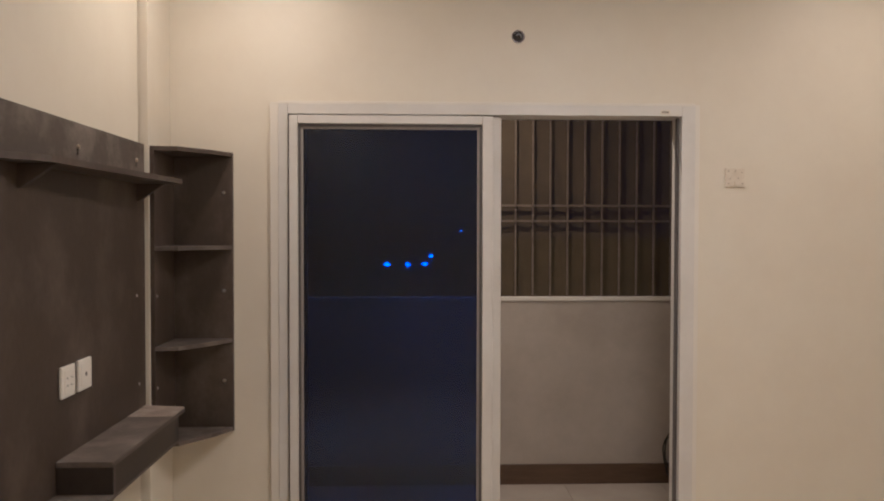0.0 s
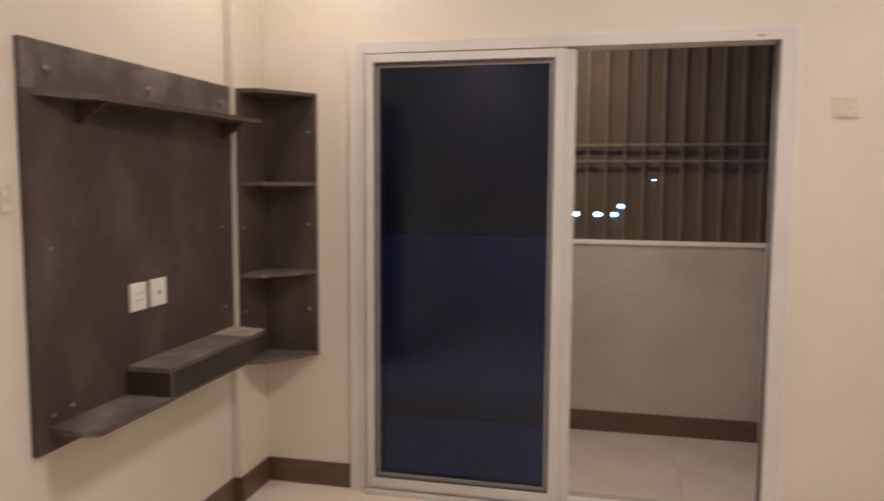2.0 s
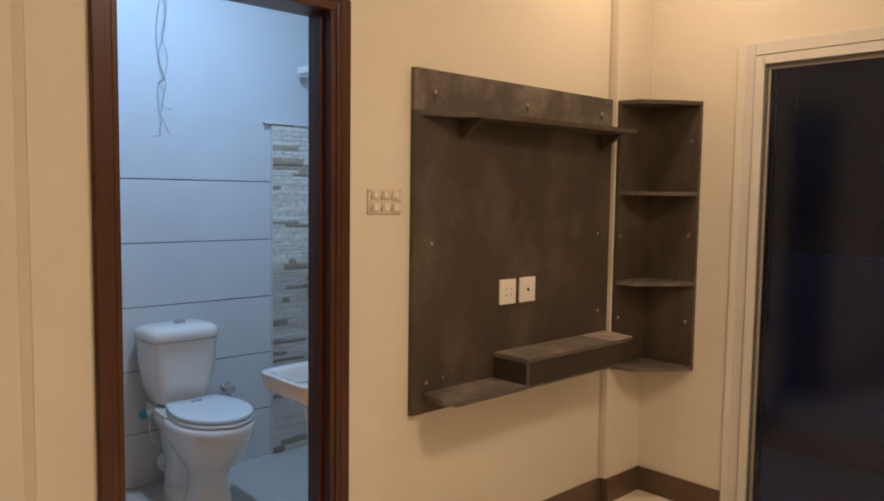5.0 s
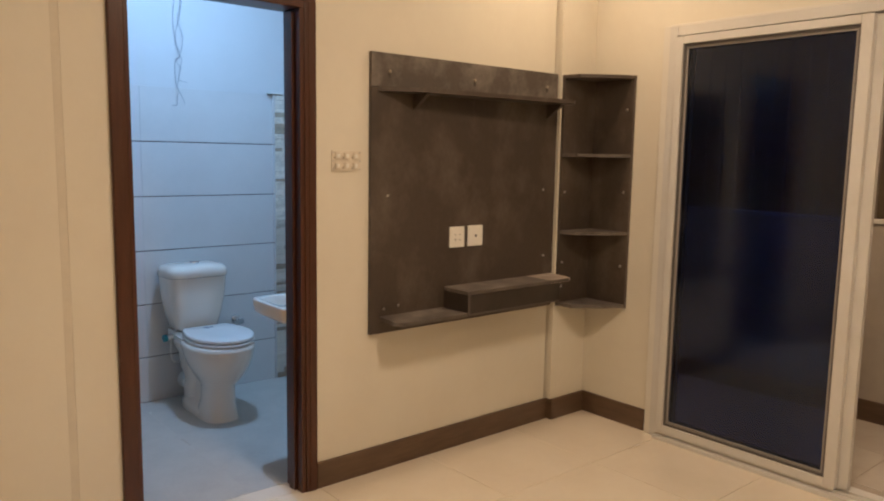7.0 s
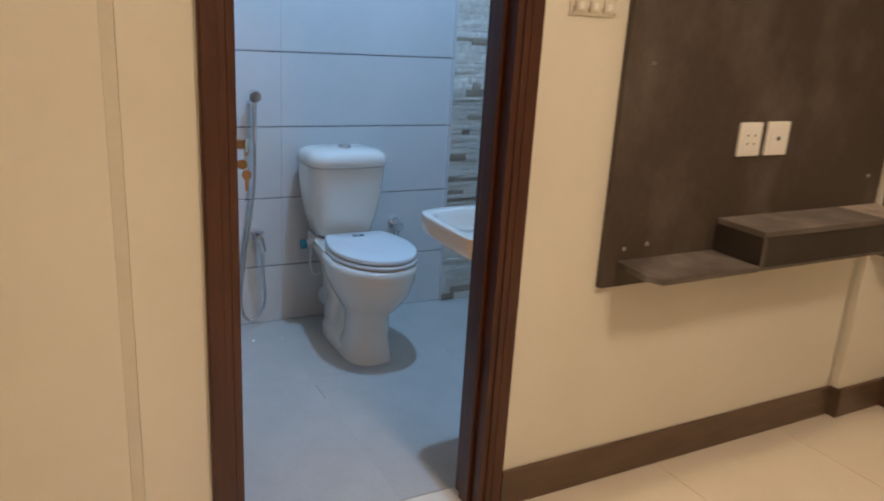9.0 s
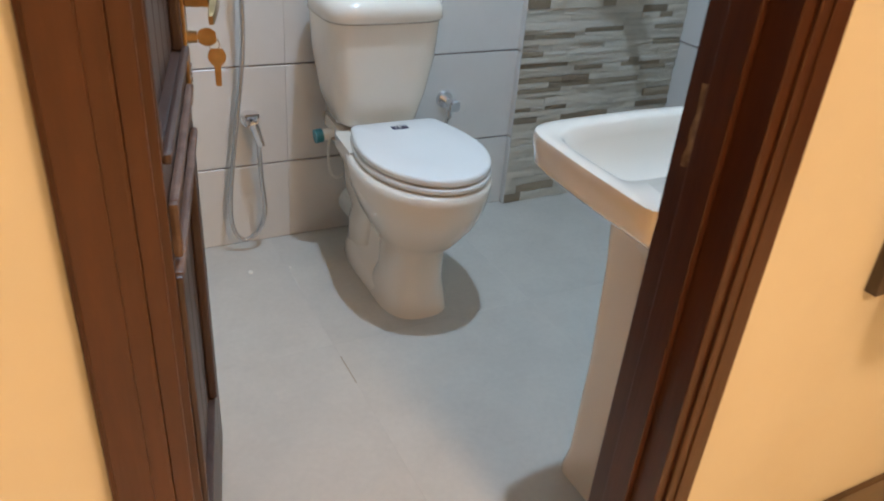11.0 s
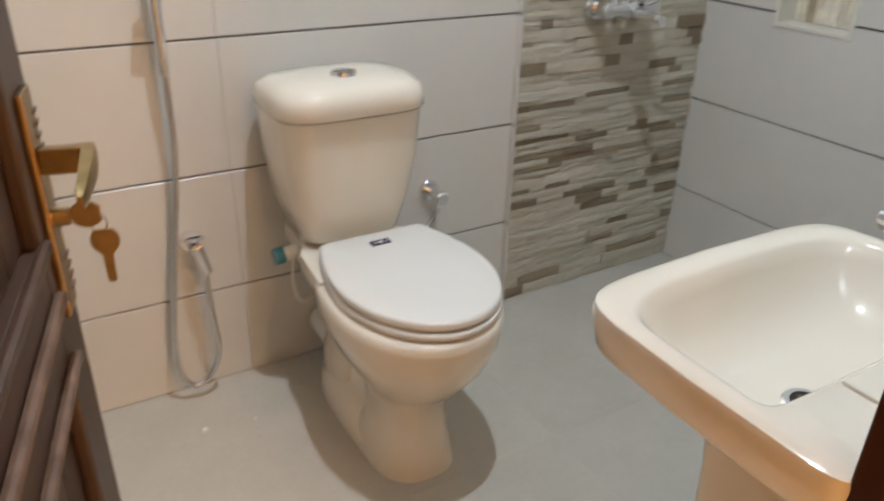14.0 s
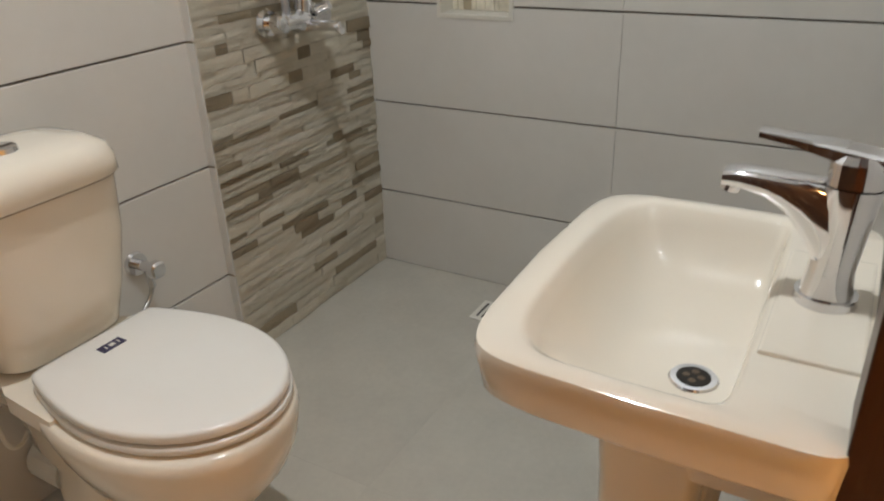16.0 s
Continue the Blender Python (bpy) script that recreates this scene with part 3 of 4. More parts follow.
part("hollow", rod((1.533, -0.0045, 2.340), (1.533, -0.003, 2.340), 0.023, 0.023, 24), M_DARK, ho)
tube("wire_end", [(1.525, -0.0045, 2.345), (1.534, -0.016, 2.349), (1.542, -0.018, 2.340), (1.545, -0.012, 2.332)], 0.003, M_WIRE, ho)

# ---- corner shelf ----
cs = thing("corner_shelf", (0.10, -0.10, 0.626), "dark brown corner shelf unit with cut-off fronts", "corner shelf")
C0 = 0.035
part("side_panel", box(C0, C0 + 0.016, -0.262, -0.017, 0.626, 1.829, 0.001), M_WENGE, cs)
part("side_panel", box(C0, 0.299, -0.0165, -0.0005, 0.626, 1.829, 0.001), M_WENGE, cs)
OUT = [(C0 + 0.0165, -0.262), (C0 + 0.105, -0.250), (0.250, -0.110), (0.297, -0.018), (C0 + 0.0165, -0.018)]
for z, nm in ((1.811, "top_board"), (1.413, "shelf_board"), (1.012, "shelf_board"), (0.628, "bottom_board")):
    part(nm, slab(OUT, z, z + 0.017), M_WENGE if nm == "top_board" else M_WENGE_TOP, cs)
part("edge_strip", box(0.2992, 0.3005, -0.0165, -0.0005, 0.626, 1.829), M_EDGE, cs)
for xx, zz in ((0.262, 1.655), (0.262, 1.235), (0.262, 0.845)):
    part("screw_cap", rod((xx, -0.0165, zz), (xx, -0.0195, zz), 0.008, 0.006, 10), M_SCREW, cs)
for zz in (1.23, 0.86, 0.73):
    part("screw_cap", rod((C0 + 0.016, -0.235, zz), (C0 + 0.019, -0.235, zz), 0.007, 0.005, 10), M_SCREW, cs)

# ---- bathroom door ----
df = thing("door_frame", (0, -2.09, 0), "dark red-brown varnished wooden door frame", "door frame", kind="structure")
JX = -0.121
for inner, outer, sgn in ((-2.412, -2.480, 1), (-1.770, -1.700, -1)):
    y0, y1 = sorted((outer, inner))
    jamb = part("jamb", box(JX, 0.008, y0, y1, 0, 2.012, 0.002), M_CHAR, df)
    a = sorted((outer, outer + sgn * 0.052))
    part("casing", box(0.0085, 0.013, a[0], a[1], 0, 2.0, 0.004), M_CHAR, df)
    a = sorted((outer + sgn * 0.004, outer + sgn * 0.034))
    part("casing_bead", box(0.0135, 0.0155, a[0], a[1], 0, 2.0, 0.0015), M_CHAR, df)
    a = sorted((inner + sgn * 0.0005, inner + sgn * 0.012))
    part("door_stop", box(-0.080, -0.035, a[0], a[1], 0, 1.953, 0.002), M_CHAR, df)
part("head", box(JX, 0.008, -2.411, -1.771, 1.962, 2.012, 0.002), M_CHAR, df)
part("casing", box(0.0085, 0.013, -2.427, -1.753, 1.962, 2.012, 0.004), M_CHAR, df)
part("casing_bead", box(0.0135, 0.018, -2.457, -1.723, 1.990, 2.005, 0.003), M_CHAR, df)
SCUFF = ((-0.093, 0.941), (-0.079, 0.943), (-0.080, 0.915), (-0.083, 0.893), (-0.077, 0.886), (-0.084, 0.868), (-0.083, 0.850), (-0.077, 0.836), (-0.095, 0.832), (-0.096, 0.846), (-0.092, 0.862), (-0.094, 0.884), (-0.090, 0.905))
part("scuff", loft([[Vector((x - 0.006, y, z)) for x, z in SCUFF] for y in (-1.7700, -1.7710)]), M_BARE, df, "long bare patch where the varnish is torn off")

ang = math.degrees(math.atan2(0.131, -0.575))
LEAF = Matrix.Translation((-0.122, -2.403, 0.0)) @ pose(0, 0, 0, 0, 0, ang)
dl = thing("door_leaf", (0, 0, 0), "dark brown panelled wooden door, open, with keys in the lock", "door", local=True, m=LEAF)
LW, LT, LH = 0.612, 0.038, 1.950
part("stile", box(0, 0.095, 0, LT, 0.008, LH, 0.003), M_LEAF, dl)
part("stile", box(LW - 0.095, LW, 0, LT, 0.008, LH, 0.003), M_LEAF, dl)
part("bottom_rail", box(0.0955, LW - 0.0955, 0, LT, 0.008, 0.200, 0.003), M_LEAF, dl)
part("lock_rail", box(0.0955, LW - 0.0955, 0, LT, 0.735, 0.868, 0.003), M_LEAF, dl)
part("top_rail", box(0.0955, LW - 0.0955, 0, LT, LH - 0.10, LH, 0.003), M_LEAF, dl)
for z0, z1 in ((0.2005, 0.7345), (0.8685, LH - 0.1005)):
    for k in range(6):
        x0 = 0.0960 + k * 0.0700
        part("panel_board", box(x0, x0 + 0.0676, 0.012, LT - 0.012, z0, z1, 0.004), M_LEAF, dl)
    for xx in (0.0955, LW - 0.1095):
        part("moulding", box(xx, xx + 0.014, -0.004, 0.0115, z0, z1, 0.004), M_LEAF, dl)
for zz, x0, x1 in ((0.868, 0.096, LW - 0.098), (0.806, 0.118, LW - 0.085), (0.733, 0.085, LW - 0.080)):
    part("rail_moulding", box(x0, x1, -0.012, -0.0005, zz - 0.006, zz + 0.007, 0.005), M_WORN if zz < 0.85 else M_LEAF, dl, "worn moulding with bare edges")
part("corner_moulding", box(0.106, 0.1175, -0.012, -0.0005, 0.745, 0.813, 0.005), M_WORN, dl)
part("corner_moulding", box(0.073, 0.0845, -0.012, -0.0005, 0.20, 0.740, 0.005), M_LEAF, dl)
lp = part("lock_plate", box(LW - 0.066, LW - 0.022, -0.007, -0.0003, 0.770, 1.000, 0.002), M_BRASS, dl, "old brass lock plate")
for zz in (0.938, 0.950, 0.962, 0.974, 0.786, 0.798, 0.810, 0.822):
    part("plate_groove", box(LW - 0.036, LW - 0.0205, -0.0085, -0.0062, zz, zz + 0.004), M_WORN, lp)
hd = part("handle", box(LW - 0.060, LW - 0.046, -0.045, -0.007, 0.921, 0.947, 0.003), M_BRASS, dl, "brass lever handle")
smooth(part("lever", loft([[Vector((LW - 0.043 - d, -0.050 - out + y * w_, 0.936 - drop + z * h_)) for y, z in ((-0.8, -1), (0.8, -1), (1, -0.5), (1, 0.5), (0.8, 1), (-0.8, 1), (-1, 0.5), (-1, -0.5))] for d, drop, out, w_, h_ in ((0.0, 0.0, -0.004, 0.005, 0.010), (0.010, 0.000, 0.001, 0.007, 0.0125), (0.03, 0.003, 0.002, 0.007, 0.012), (0.055, 0.009, 0.000, 0.006, 0.010), (0.078, 0.015, -0.002, 0.005, 0.008), (0.085, 0.018, -0.003, 0.003, 0.006))]), M_BRASS, hd), 30)
lk = part("lock_cylinder", rod((LW - 0.048, -0.007, 0.874), (LW - 0.048, -0.022, 0.874), 0.010, 0.009), M_BRASS, dl)


def key_blade(name, steps, along, label):
    """A flat key: half-widths along its length, with a round bow."""
    rows = [[Vector(along(d, side * h_, thick)) for thick, side in ((-1, -1), (1, -1), (1, 1), (-1, 1))] for d, h_ in steps]
    return part(name, loft(rows), M_BRASS, lk, label)


BOW = [(0.002 + 0.026 * k / 8, 0.0035 + 0.0105 * math.sin(math.pi * (0.10 + 0.84 * k / 8)) ** 0.6) for k in range(9)]
key_blade("key", [(0.0, 0.0038), (0.0015, 0.004)] + BOW, lambda d, h_, th: (LW - 0.048 + th * 0.0011, -0.022 - d, 0.874 + h_), "brass key in the lock")
ring_ = [Vector((LW - 0.048, -0.046 + 0.008 * math.cos(a), 0.863 + 0.010 * math.sin(a))) for a in [2 * math.pi * k / 12 for k in range(13)]]
tube("key_ring", ring_, 0.0009, M_STEEL, lk, "thin steel key ring", 2)
key_blade("hanging_key", [(d, h_) for d, h_ in BOW] + [(0.031, 0.0050), (0.060, 0.0045), (0.063, 0.003)], lambda d, h_, th: (LW - 0.048 + th * 0.0011 + d * 0.04, -0.049 + h_, 0.858 - d), "brass key hanging from a ring")
for zz in (0.25, 1.0, 1.70):
    part("hinge", rod((-0.004, -0.004, zz), (-0.004, -0.004, zz + 0.09), 0.006, 0.006, 10), M_SCREW, dl)

# ---- toilet ----
TY = -1.658
to = thing("toilet", (-1.2, TY, 0), "white ceramic close-coupled toilet with a closed lid", "toilet")
bowl = loft([
    oval(-1.10, TY, 0.000, 0.135, 0.098, 2.6, back=0.20), oval(-1.10, TY, 0.030, 0.130, 0.093, 2.6, back=0.12),
    oval(-1.095, TY, 0.100, 0.112, 0.080, 2.6, back=0.085), oval(-1.09, TY, 0.185, 0.112, 0.082, 2.5, back=0.085),
    oval(-1.09, TY + 0.007, 0.225, 0.150, 0.110, 2.3, back=0.16), oval(-1.09, TY + 0.007, 0.290, 0.200, 0.147, 2.25, back=0.19),
    oval(-1.09, TY + 0.007, 0.345, 0.225, 0.166, 2.2, back=0.23), oval(-1.09, TY + 0.007, 0.390, 0.232, 0.173, 2.2, back=0.26),
    oval(-1.09, TY + 0.007, 0.408, 0.230, 0.171, 2.2, back=0.26), oval(-1.09, TY + 0.007, 0.414, 0.222, 0.163, 2.2, back=0.25)])
smooth(part("bowl", bowl, M_CERAMIC, to), 60)
trap = loft([
    oval(-1.37, TY, 0.0, 0.10, 0.072, 3, back=0.05), oval(-1.37, TY, 0.11, 0.10, 0.070, 3, back=0.05),
    oval(-1.36, TY, 0.16, 0.09, 0.060, 3, back=0.07), oval(-1.36, TY, 0.21, 0.10, 0.075, 3, back=0.115), oval(-1.36, TY, 0.30, 0.11, 0.085, 3, back=0.12), oval(-1.36, TY, 0.385, 0.10, 0.13, 3.5, back=0.125)])
smooth(part("trap_body", trap, M_CERAMIC, to), 60)
smooth(part("foot_skirt", loft([oval(-1.20, TY, z, rx, ry, 3, back=bk) for z, rx, ry, bk in ((0.0, 0.20, 0.098, 0.255), (0.032, 0.195, 0.095, 0.25), (0.050, 0.19, 0.078, 0.240), (0.070, 0.17, 0.048, 0.215), (0.19, 0.15, 0.040, 0.20), (0.30, 0.14, 0.050, 0.20))]), M_CERAMIC, to), 60)
deck = [Vector((x, TY + y, 0)) for x, y in ((-1.495, -0.110), (-1.36, -0.120), (-1.315, -0.140), (-1.18, -0.150), (-1.18, 0.168), (-1.315, 0.150), (-1.36, 0.120), (-1.495, 0.110))]
part("tank_deck", loft([[p + Vector((0, 0, z)) for p in deck] for z in (0.386, 0.396, 0.422)]), M_CERAMIC, to)
part("outlet_pipe", rod((-1.44, TY, 0.10), (-1.535, TY, 0.10), 0.05, 0.05, 20), M_PLASTIC, to, "white outlet pipe")
# cistern
tank = loft([oval(-1.405, TY, z, a, b_, 4.5, 48, back=k) for z, a, b_, k in ((0.430, 0.085, 0.105, 0.085), (0.440, 0.096, 0.118, 0.094), (0.52, 0.110, 0.140, 0.105), (0.62, 0.124, 0.158, 0.112), (0.728, 0.134, 0.164, 0.118))])
cis = smooth(part("cistern", tank, M_CERAMIC, to), 60)
lid = loft([oval(-1.402, TY, z, a, b_, p_, 48, back=k) for z, a, b_, k, p_ in ((0.7285, 0.136, 0.166, 0.119, 4.5), (0.733, 0.143, 0.171, 0.122, 4.2), (0.760, 0.143, 0.170, 0.120, 4.0), (0.778, 0.137, 0.165, 0.108, 3.6), (0.791, 0.110, 0.142, 0.082, 3.2), (0.797, 0.060, 0.09, 0.045, 2.6))])
cl = smooth(part("cistern_lid", lid, M_CERAMIC, cis), 60)
part("lid_seam", loft([oval(-1.404, TY, z, 0.1352, 0.1652, 4.5, 48, back=0.1185) for z in (0.7255, 0.7284)]), M_SLOT, cis, "dark seam under the cistern lid")
bt = part("flush_button", rod((-1.365, TY, 0.7955), (-1.365, TY, 0.8045), 0.028, 0.026, 24), M_CHROME, cis, "round chrome flush button")
part("seam", box(-1.3665, -1.3635, TY - 0.022, TY + 0.022, 0.8046, 0.8051), M_DARK, bt)
# seat and lid
SX, SYC = -1.085, -1.643


def seat_ring(z, grow):
    """Straight behind, widening to the middle, round in front."""
    xs = [-1.290 + 0.205 * k / 10 for k in range(11)] + [SX + 0.220 * math.sin(math.pi / 2 * k / 14) for k in range(1, 15)]
    def half(x):
        if x <= SX:
            return 0.122 + 0.044 * math.sin(math.pi / 2 * (x + 1.290) / 0.205)
        return 0.166 * math.sqrt(max(0.0, 1 - ((x - SX) / 0.220) ** 2))
    right = [(x, half(x)) for x in xs]
    right[0] = (xs[0] + 0.008, right[0][1] - 0.012)
    right.insert(1, (xs[0] + 0.012, 0.123))
    left = [(x, -y) for x, y in right[-2::-1]]
    return [Vector((SX + (x - SX) * grow, SYC + y * grow, z)) for x, y in right + left]


smooth(part("seat", loft([seat_ring(0.4190, 0.955), seat_ring(0.4200, 0.992), seat_ring(0.423, 1.004), seat_ring(0.430, 1.004), seat_ring(0.4335, 0.990), seat_ring(0.4340, 0.95)]), M_SEAT, to), 50)
lidp = smooth(part("seat_lid", loft([seat_ring(0.4392, 0.945), seat_ring(0.4394, 0.975), seat_ring(0.4415, 0.990), seat_ring(0.452, 0.992), seat_ring(0.456, 0.982), seat_ring(0.458, 0.95), seat_ring(0.459, 0.5)]), M_SEAT, to), 50)
bd = part("badge", box(-1.236, -1.213, SYC - 0.026, SYC + 0.020, 0.4585, 0.4598), M_BADGE, lidp, "small navy badge with pale bars")
for y0, y1 in ((-0.016, -0.013), (-0.007, 0.003), (0.010, 0.012)):
    part("badge_bar", box(-1.229, -1.220, SYC + y0, SYC + y1, 0.4599, 0.4603), M_PLASTIC, bd)
for dy in (-0.075, 0.075):
    part("seat_hinge", rod((-1.268, TY + dy - 0.02, 0.428), (-1.268, TY + dy + 0.02, 0.428), 0.011, 0.011, 12), M_SEAT, to)

# water valves and hoses at the toilet
sv = thing("supply_fitting", (-1.42, TY - 0.14, 0.42), "white plastic cistern inlet with a teal cap and thin hose", "valve")
part("elbow", rod((-1.40, TY - 0.095, 0.437), (-1.40, TY - 0.095, 0.395), 0.013, 0.013), M_PLASTIC, sv)
part("body", rod((-1.40, TY - 0.095, 0.393), (-1.40, TY - 0.150, 0.388), 0.016, 0.016), M_PLASTIC, sv)
part("cap", rod((-1.40, TY - 0.150, 0.388), (-1.40, TY - 0.172, 0.386), 0.020, 0.020), M_TEAL, sv, "teal plastic cap")
tube("hose", [(-1.40, TY - 0.128, 0.372), (-1.40, TY - 0.132, 0.32), (-1.41, TY - 0.12, 0.26), (-1.43, TY - 0.09, 0.235), (-1.46, TY - 0.05, 0.24)], 0.004, M_PLASTIC, sv)


def angle_valve(y, z, label, hose):
    v = thing("angle_valve", (TW, y, z), label, "valve", "angle valves")
    part("flange", rod((TW + 0.0005, y, z), (TW + 0.010, y, z), 0.030, 0.026, 24), M_CHROME, v)
    part("stem", rod((TW + 0.010, y, z), (TW + 0.055, y, z), 0.012, 0.012), M_CHROME, v)
    part("knob", loft([oval(0, 0, d, r, r, 3.2, 20) for d, r in ((0, 0.016), (0.004, 0.019), (0.022, 0.019), (0.026, 0.015))]), M_CHROME, v).matrix_basis = Matrix.Translation((0.055, 0, 0)) @ pose(0, 0, 0, 0, 90, 0)
    part("outlet", rod((TW + 0.038, y, z - 0.010), (TW + 0.044, y, z - 0.048), 0.009, 0.009), M_CHROME, v)
    tube("hose", [(TW + 0.044, y, z - 0.045), *hose], 0.005, M_STEEL, v)


angle_valve(-1.346, 0.410, "chrome angle valve on the tiles beside the toilet", [(TW + 0.045, -1.37, 0.33), (TW + 0.06, -1.45, 0.29), (TW + 0.08, -1.53, 0.33)])

bs = thing("bidet_sprayer", (TW, -1.985, 0.99), "chrome hand bidet sprayer hanging in a wall hook", "bidet sprayer")
SY = -1.996
part("hook", rod((TW + 0.0005, SY, 0.955), (TW + 0.035, SY, 0.955), 0.014, 0.012), M_CHROME, bs)
head = smooth(part("spray_head", rod((TW + 0.045, SY, 0.995), (TW + 0.080, SY, 0.985), 0.020, 0.024, 20), M_CHROME, bs), 40)
smooth(part("grip", loft([[Vector((TW + 0.048 + 0.014 * math.cos(a) * k + 0.01 * d, SY + 0.014 * math.sin(a) * k, 1.000 - d)) for a in [2 * math.pi * i / 14 for i in range(14)]] for d, k in ((0.0, 0.7), (0.01, 1.0), (0.10, 0.85), (0.19, 0.8), (0.20, 0.6))]), M_CHROME, bs), 40)
VY = -1.984
tube("hose", [(TW + 0.050, SY + 0.002, 0.80), (TW + 0.050, -2.002, 0.60), (TW + 0.050, -2.040, 0.34), (TW + 0.050, -2.062, 0.16), (TW + 0.052, -2.056, 0.075), (TW + 0.055, -2.026, 0.040), (TW + 0.056, -1.985, 0.065), (TW + 0.056, -1.962, 0.130), (TW + 0.058, -1.968, 0.240), (TW + 0.062, VY + 0.012, 0.350)], 0.0068, M_STEEL, bs)
bv = thing("bidet_valve", (TW, VY, 0.40), "small chrome bidet valve on the tiled wall", "valve", "angle valves")
part("flange", rod((TW + 0.0005, VY, 0.405), (TW + 0.010, VY, 0.405), 0.026, 0.024, 20), M_CHROME, bv)
part("body", rod((TW + 0.010, VY, 0.405), (TW + 0.062, VY, 0.402), 0.013, 0.013), M_CHROME, bv)
part("knob", box(TW + 0.020, TW + 0.050, VY - 0.022, VY + 0.022, 0.418, 0.436, 0.006), M_CHROME, bv)
smooth(part("outlet", rod((TW + 0.060, VY, 0.412), (TW + 0.064, VY + 0.018, 0.345), 0.015, 0.012), M_CHROME, bv), 40)

# ---- wash basin ----
BYC = -1.545
wb = thing("wash_basin", (-0.27, BYC, 0), "cream ceramic wash basin on a pedestal, with a chrome tap", "wash basin")


def rim(z, x_front, x_back, half, power=9.0, n=64, bow=0.012, dy=0.0):
    """The basin's outline: square at the wall, rounded and bowed in front."""
    pts = []
    for i in range(n):
        a = 2 * math.pi * i / n
        c, s_ = math.cos(a), math.sin(a)
        p_ = power if c < 0 else 14.0
        x = math.copysign(abs(c) ** (2 / p_), c)
        y = math.copysign(abs(s_) ** (2 / p_), s_)
        cx, ax = (x_front + x_back) / 2, abs(x_back - x_front) / 2
        px = cx + ax * x - (bow * (1 - y * y) if x < 0 else 0) * abs(x)
        wide = half * (1 - 0.05 * max(0, -x) ** 2)
        pts.append(Vector((px, BYC + dy + wide * y, z)))
    return pts


basin = loft([
    rim(0.560, -0.345, -0.125, 0.085), rim(0.620, -0.350, -0.120, 0.098), rim(0.668, -0.365, -0.116, 0.130), rim(0.687, -0.410, -0.112, 0.190, 9), rim(0.691, -0.437, -0.112, 0.217, 9), rim(0.699, -0.446, -0.111, 0.226, 9), rim(0.706, -0.453, -0.110, 0.232, 9), rim(0.748, -0.459, -0.110, 0.237, 9), rim(0.757, -0.457, -0.110, 0.235, 9), rim(0.760, -0.450, -0.112, 0.229, 9),
    rim(0.7595, -0.424, -0.206, 0.212, 6), rim(0.755, -0.416, -0.212, 0.205, 5.5), rim(0.735, -0.408, -0.216, 0.196, 5), rim(0.700, -0.390, -0.221, 0.172, 4.5), rim(0.672, -0.360, -0.222, 0.125, 4, bow=0.01), rim(0.662, -0.325, -0.225, 0.06, 3, bow=0.005, dy=-0.03)])
basin_ob = smooth(part("basin", basin, M_CERAMIC, wb), 50)
part("tap_platform", box(-0.204, -0.116, -1.660, -1.425, 0.7570, 0.7640, 0.003), M_CERAMIC, basin_ob)
ped = loft([oval(-0.300, BYC + 0.006, z, a, b_, 7, 40) for z, a, b_ in ((0.0, 0.062, 0.094), (0.02, 0.062, 0.094), (0.06, 0.056, 0.086), (0.30, 0.056, 0.082), (0.52, 0.060, 0.090), (0.62, 0.064, 0.10))])
smooth(part("pedestal", ped, M_CERAMIC, wb), 50)
part("waste_pipe", rod((-0.262, BYC - 0.03, 0.22), (-0.232, BYC - 0.03, 0.62), 0.018, 0.018, 14), M_PLASTIC, wb, "white plastic waste pipe")
dr = part("drain_ring", rod((-0.268, BYC - 0.040, 0.6625), (-0.268, BYC - 0.040, 0.6648), 0.027, 0.025, 28), M_CHROME, basin_ob, "chrome drain ring")
part("drain_hole", rod((-0.268, BYC - 0.040, 0.6649), (-0.268, BYC - 0.040, 0.6654), 0.0185, 0.0185, 24), M_DARK, dr)
for dx, dy in ((0.008, 0.0), (-0.008, 0.0), (0, 0.009), (0, -0.009)):
    part("drain_bar", rod((-0.268 + dx, BYC - 0.040 + dy, 0.6655), (-0.268 + dx, BYC - 0.040 + dy, 0.6660), 0.0042, 0.0042, 8), M_BASE, dr)

tp = thing("basin_tap", (-0.160, -1.535, 0.76), "chrome single-lever basin mixer tap", "tap")
tx, ty = -0.160, -1.535
part("base_ring", rod((tx, ty, 0.7642), (tx, ty, 0.774), 0.031, 0.030, 28), M_CHROME, tp)
body = loft([oval(tx + lean, ty, z, a, b_, 2.4, 28) for z, a, b_, lean in ((0.772, 0.026, 0.026, 0), (0.80, 0.022, 0.023, 0.0), (0.84, 0.023, 0.023, 0.003), (0.872, 0.026, 0.025, 0.004), (0.890, 0.027, 0.026, 0.005))])
smooth(part("body", body, M_CHROME, tp), 50)
spout = loft([[Vector((x, ty + w_ * y, zc + h_ * z)) for y, z in [(math.copysign(abs(math.cos(a)) ** 0.6, math.cos(a)), math.copysign(abs(math.sin(a)) ** 0.6, math.sin(a))) for a in [2 * math.pi * i / 20 for i in range(20)]]] for x, zc, w_, h_ in ((tx - 0.004, 0.838, 0.022, 0.050), (tx - 0.018, 0.850, 0.0215, 0.042), (tx - 0.032, 0.863, 0.021, 0.030), (tx - 0.050, 0.874, 0.0205, 0.019), (tx - 0.070, 0.881, 0.020, 0.0125), (tx - 0.095, 0.884, 0.019, 0.010), (tx - 0.112, 0.883, 0.017, 0.008))])
sp_ = smooth(part("spout", spout, M_CHROME, tp), 50)
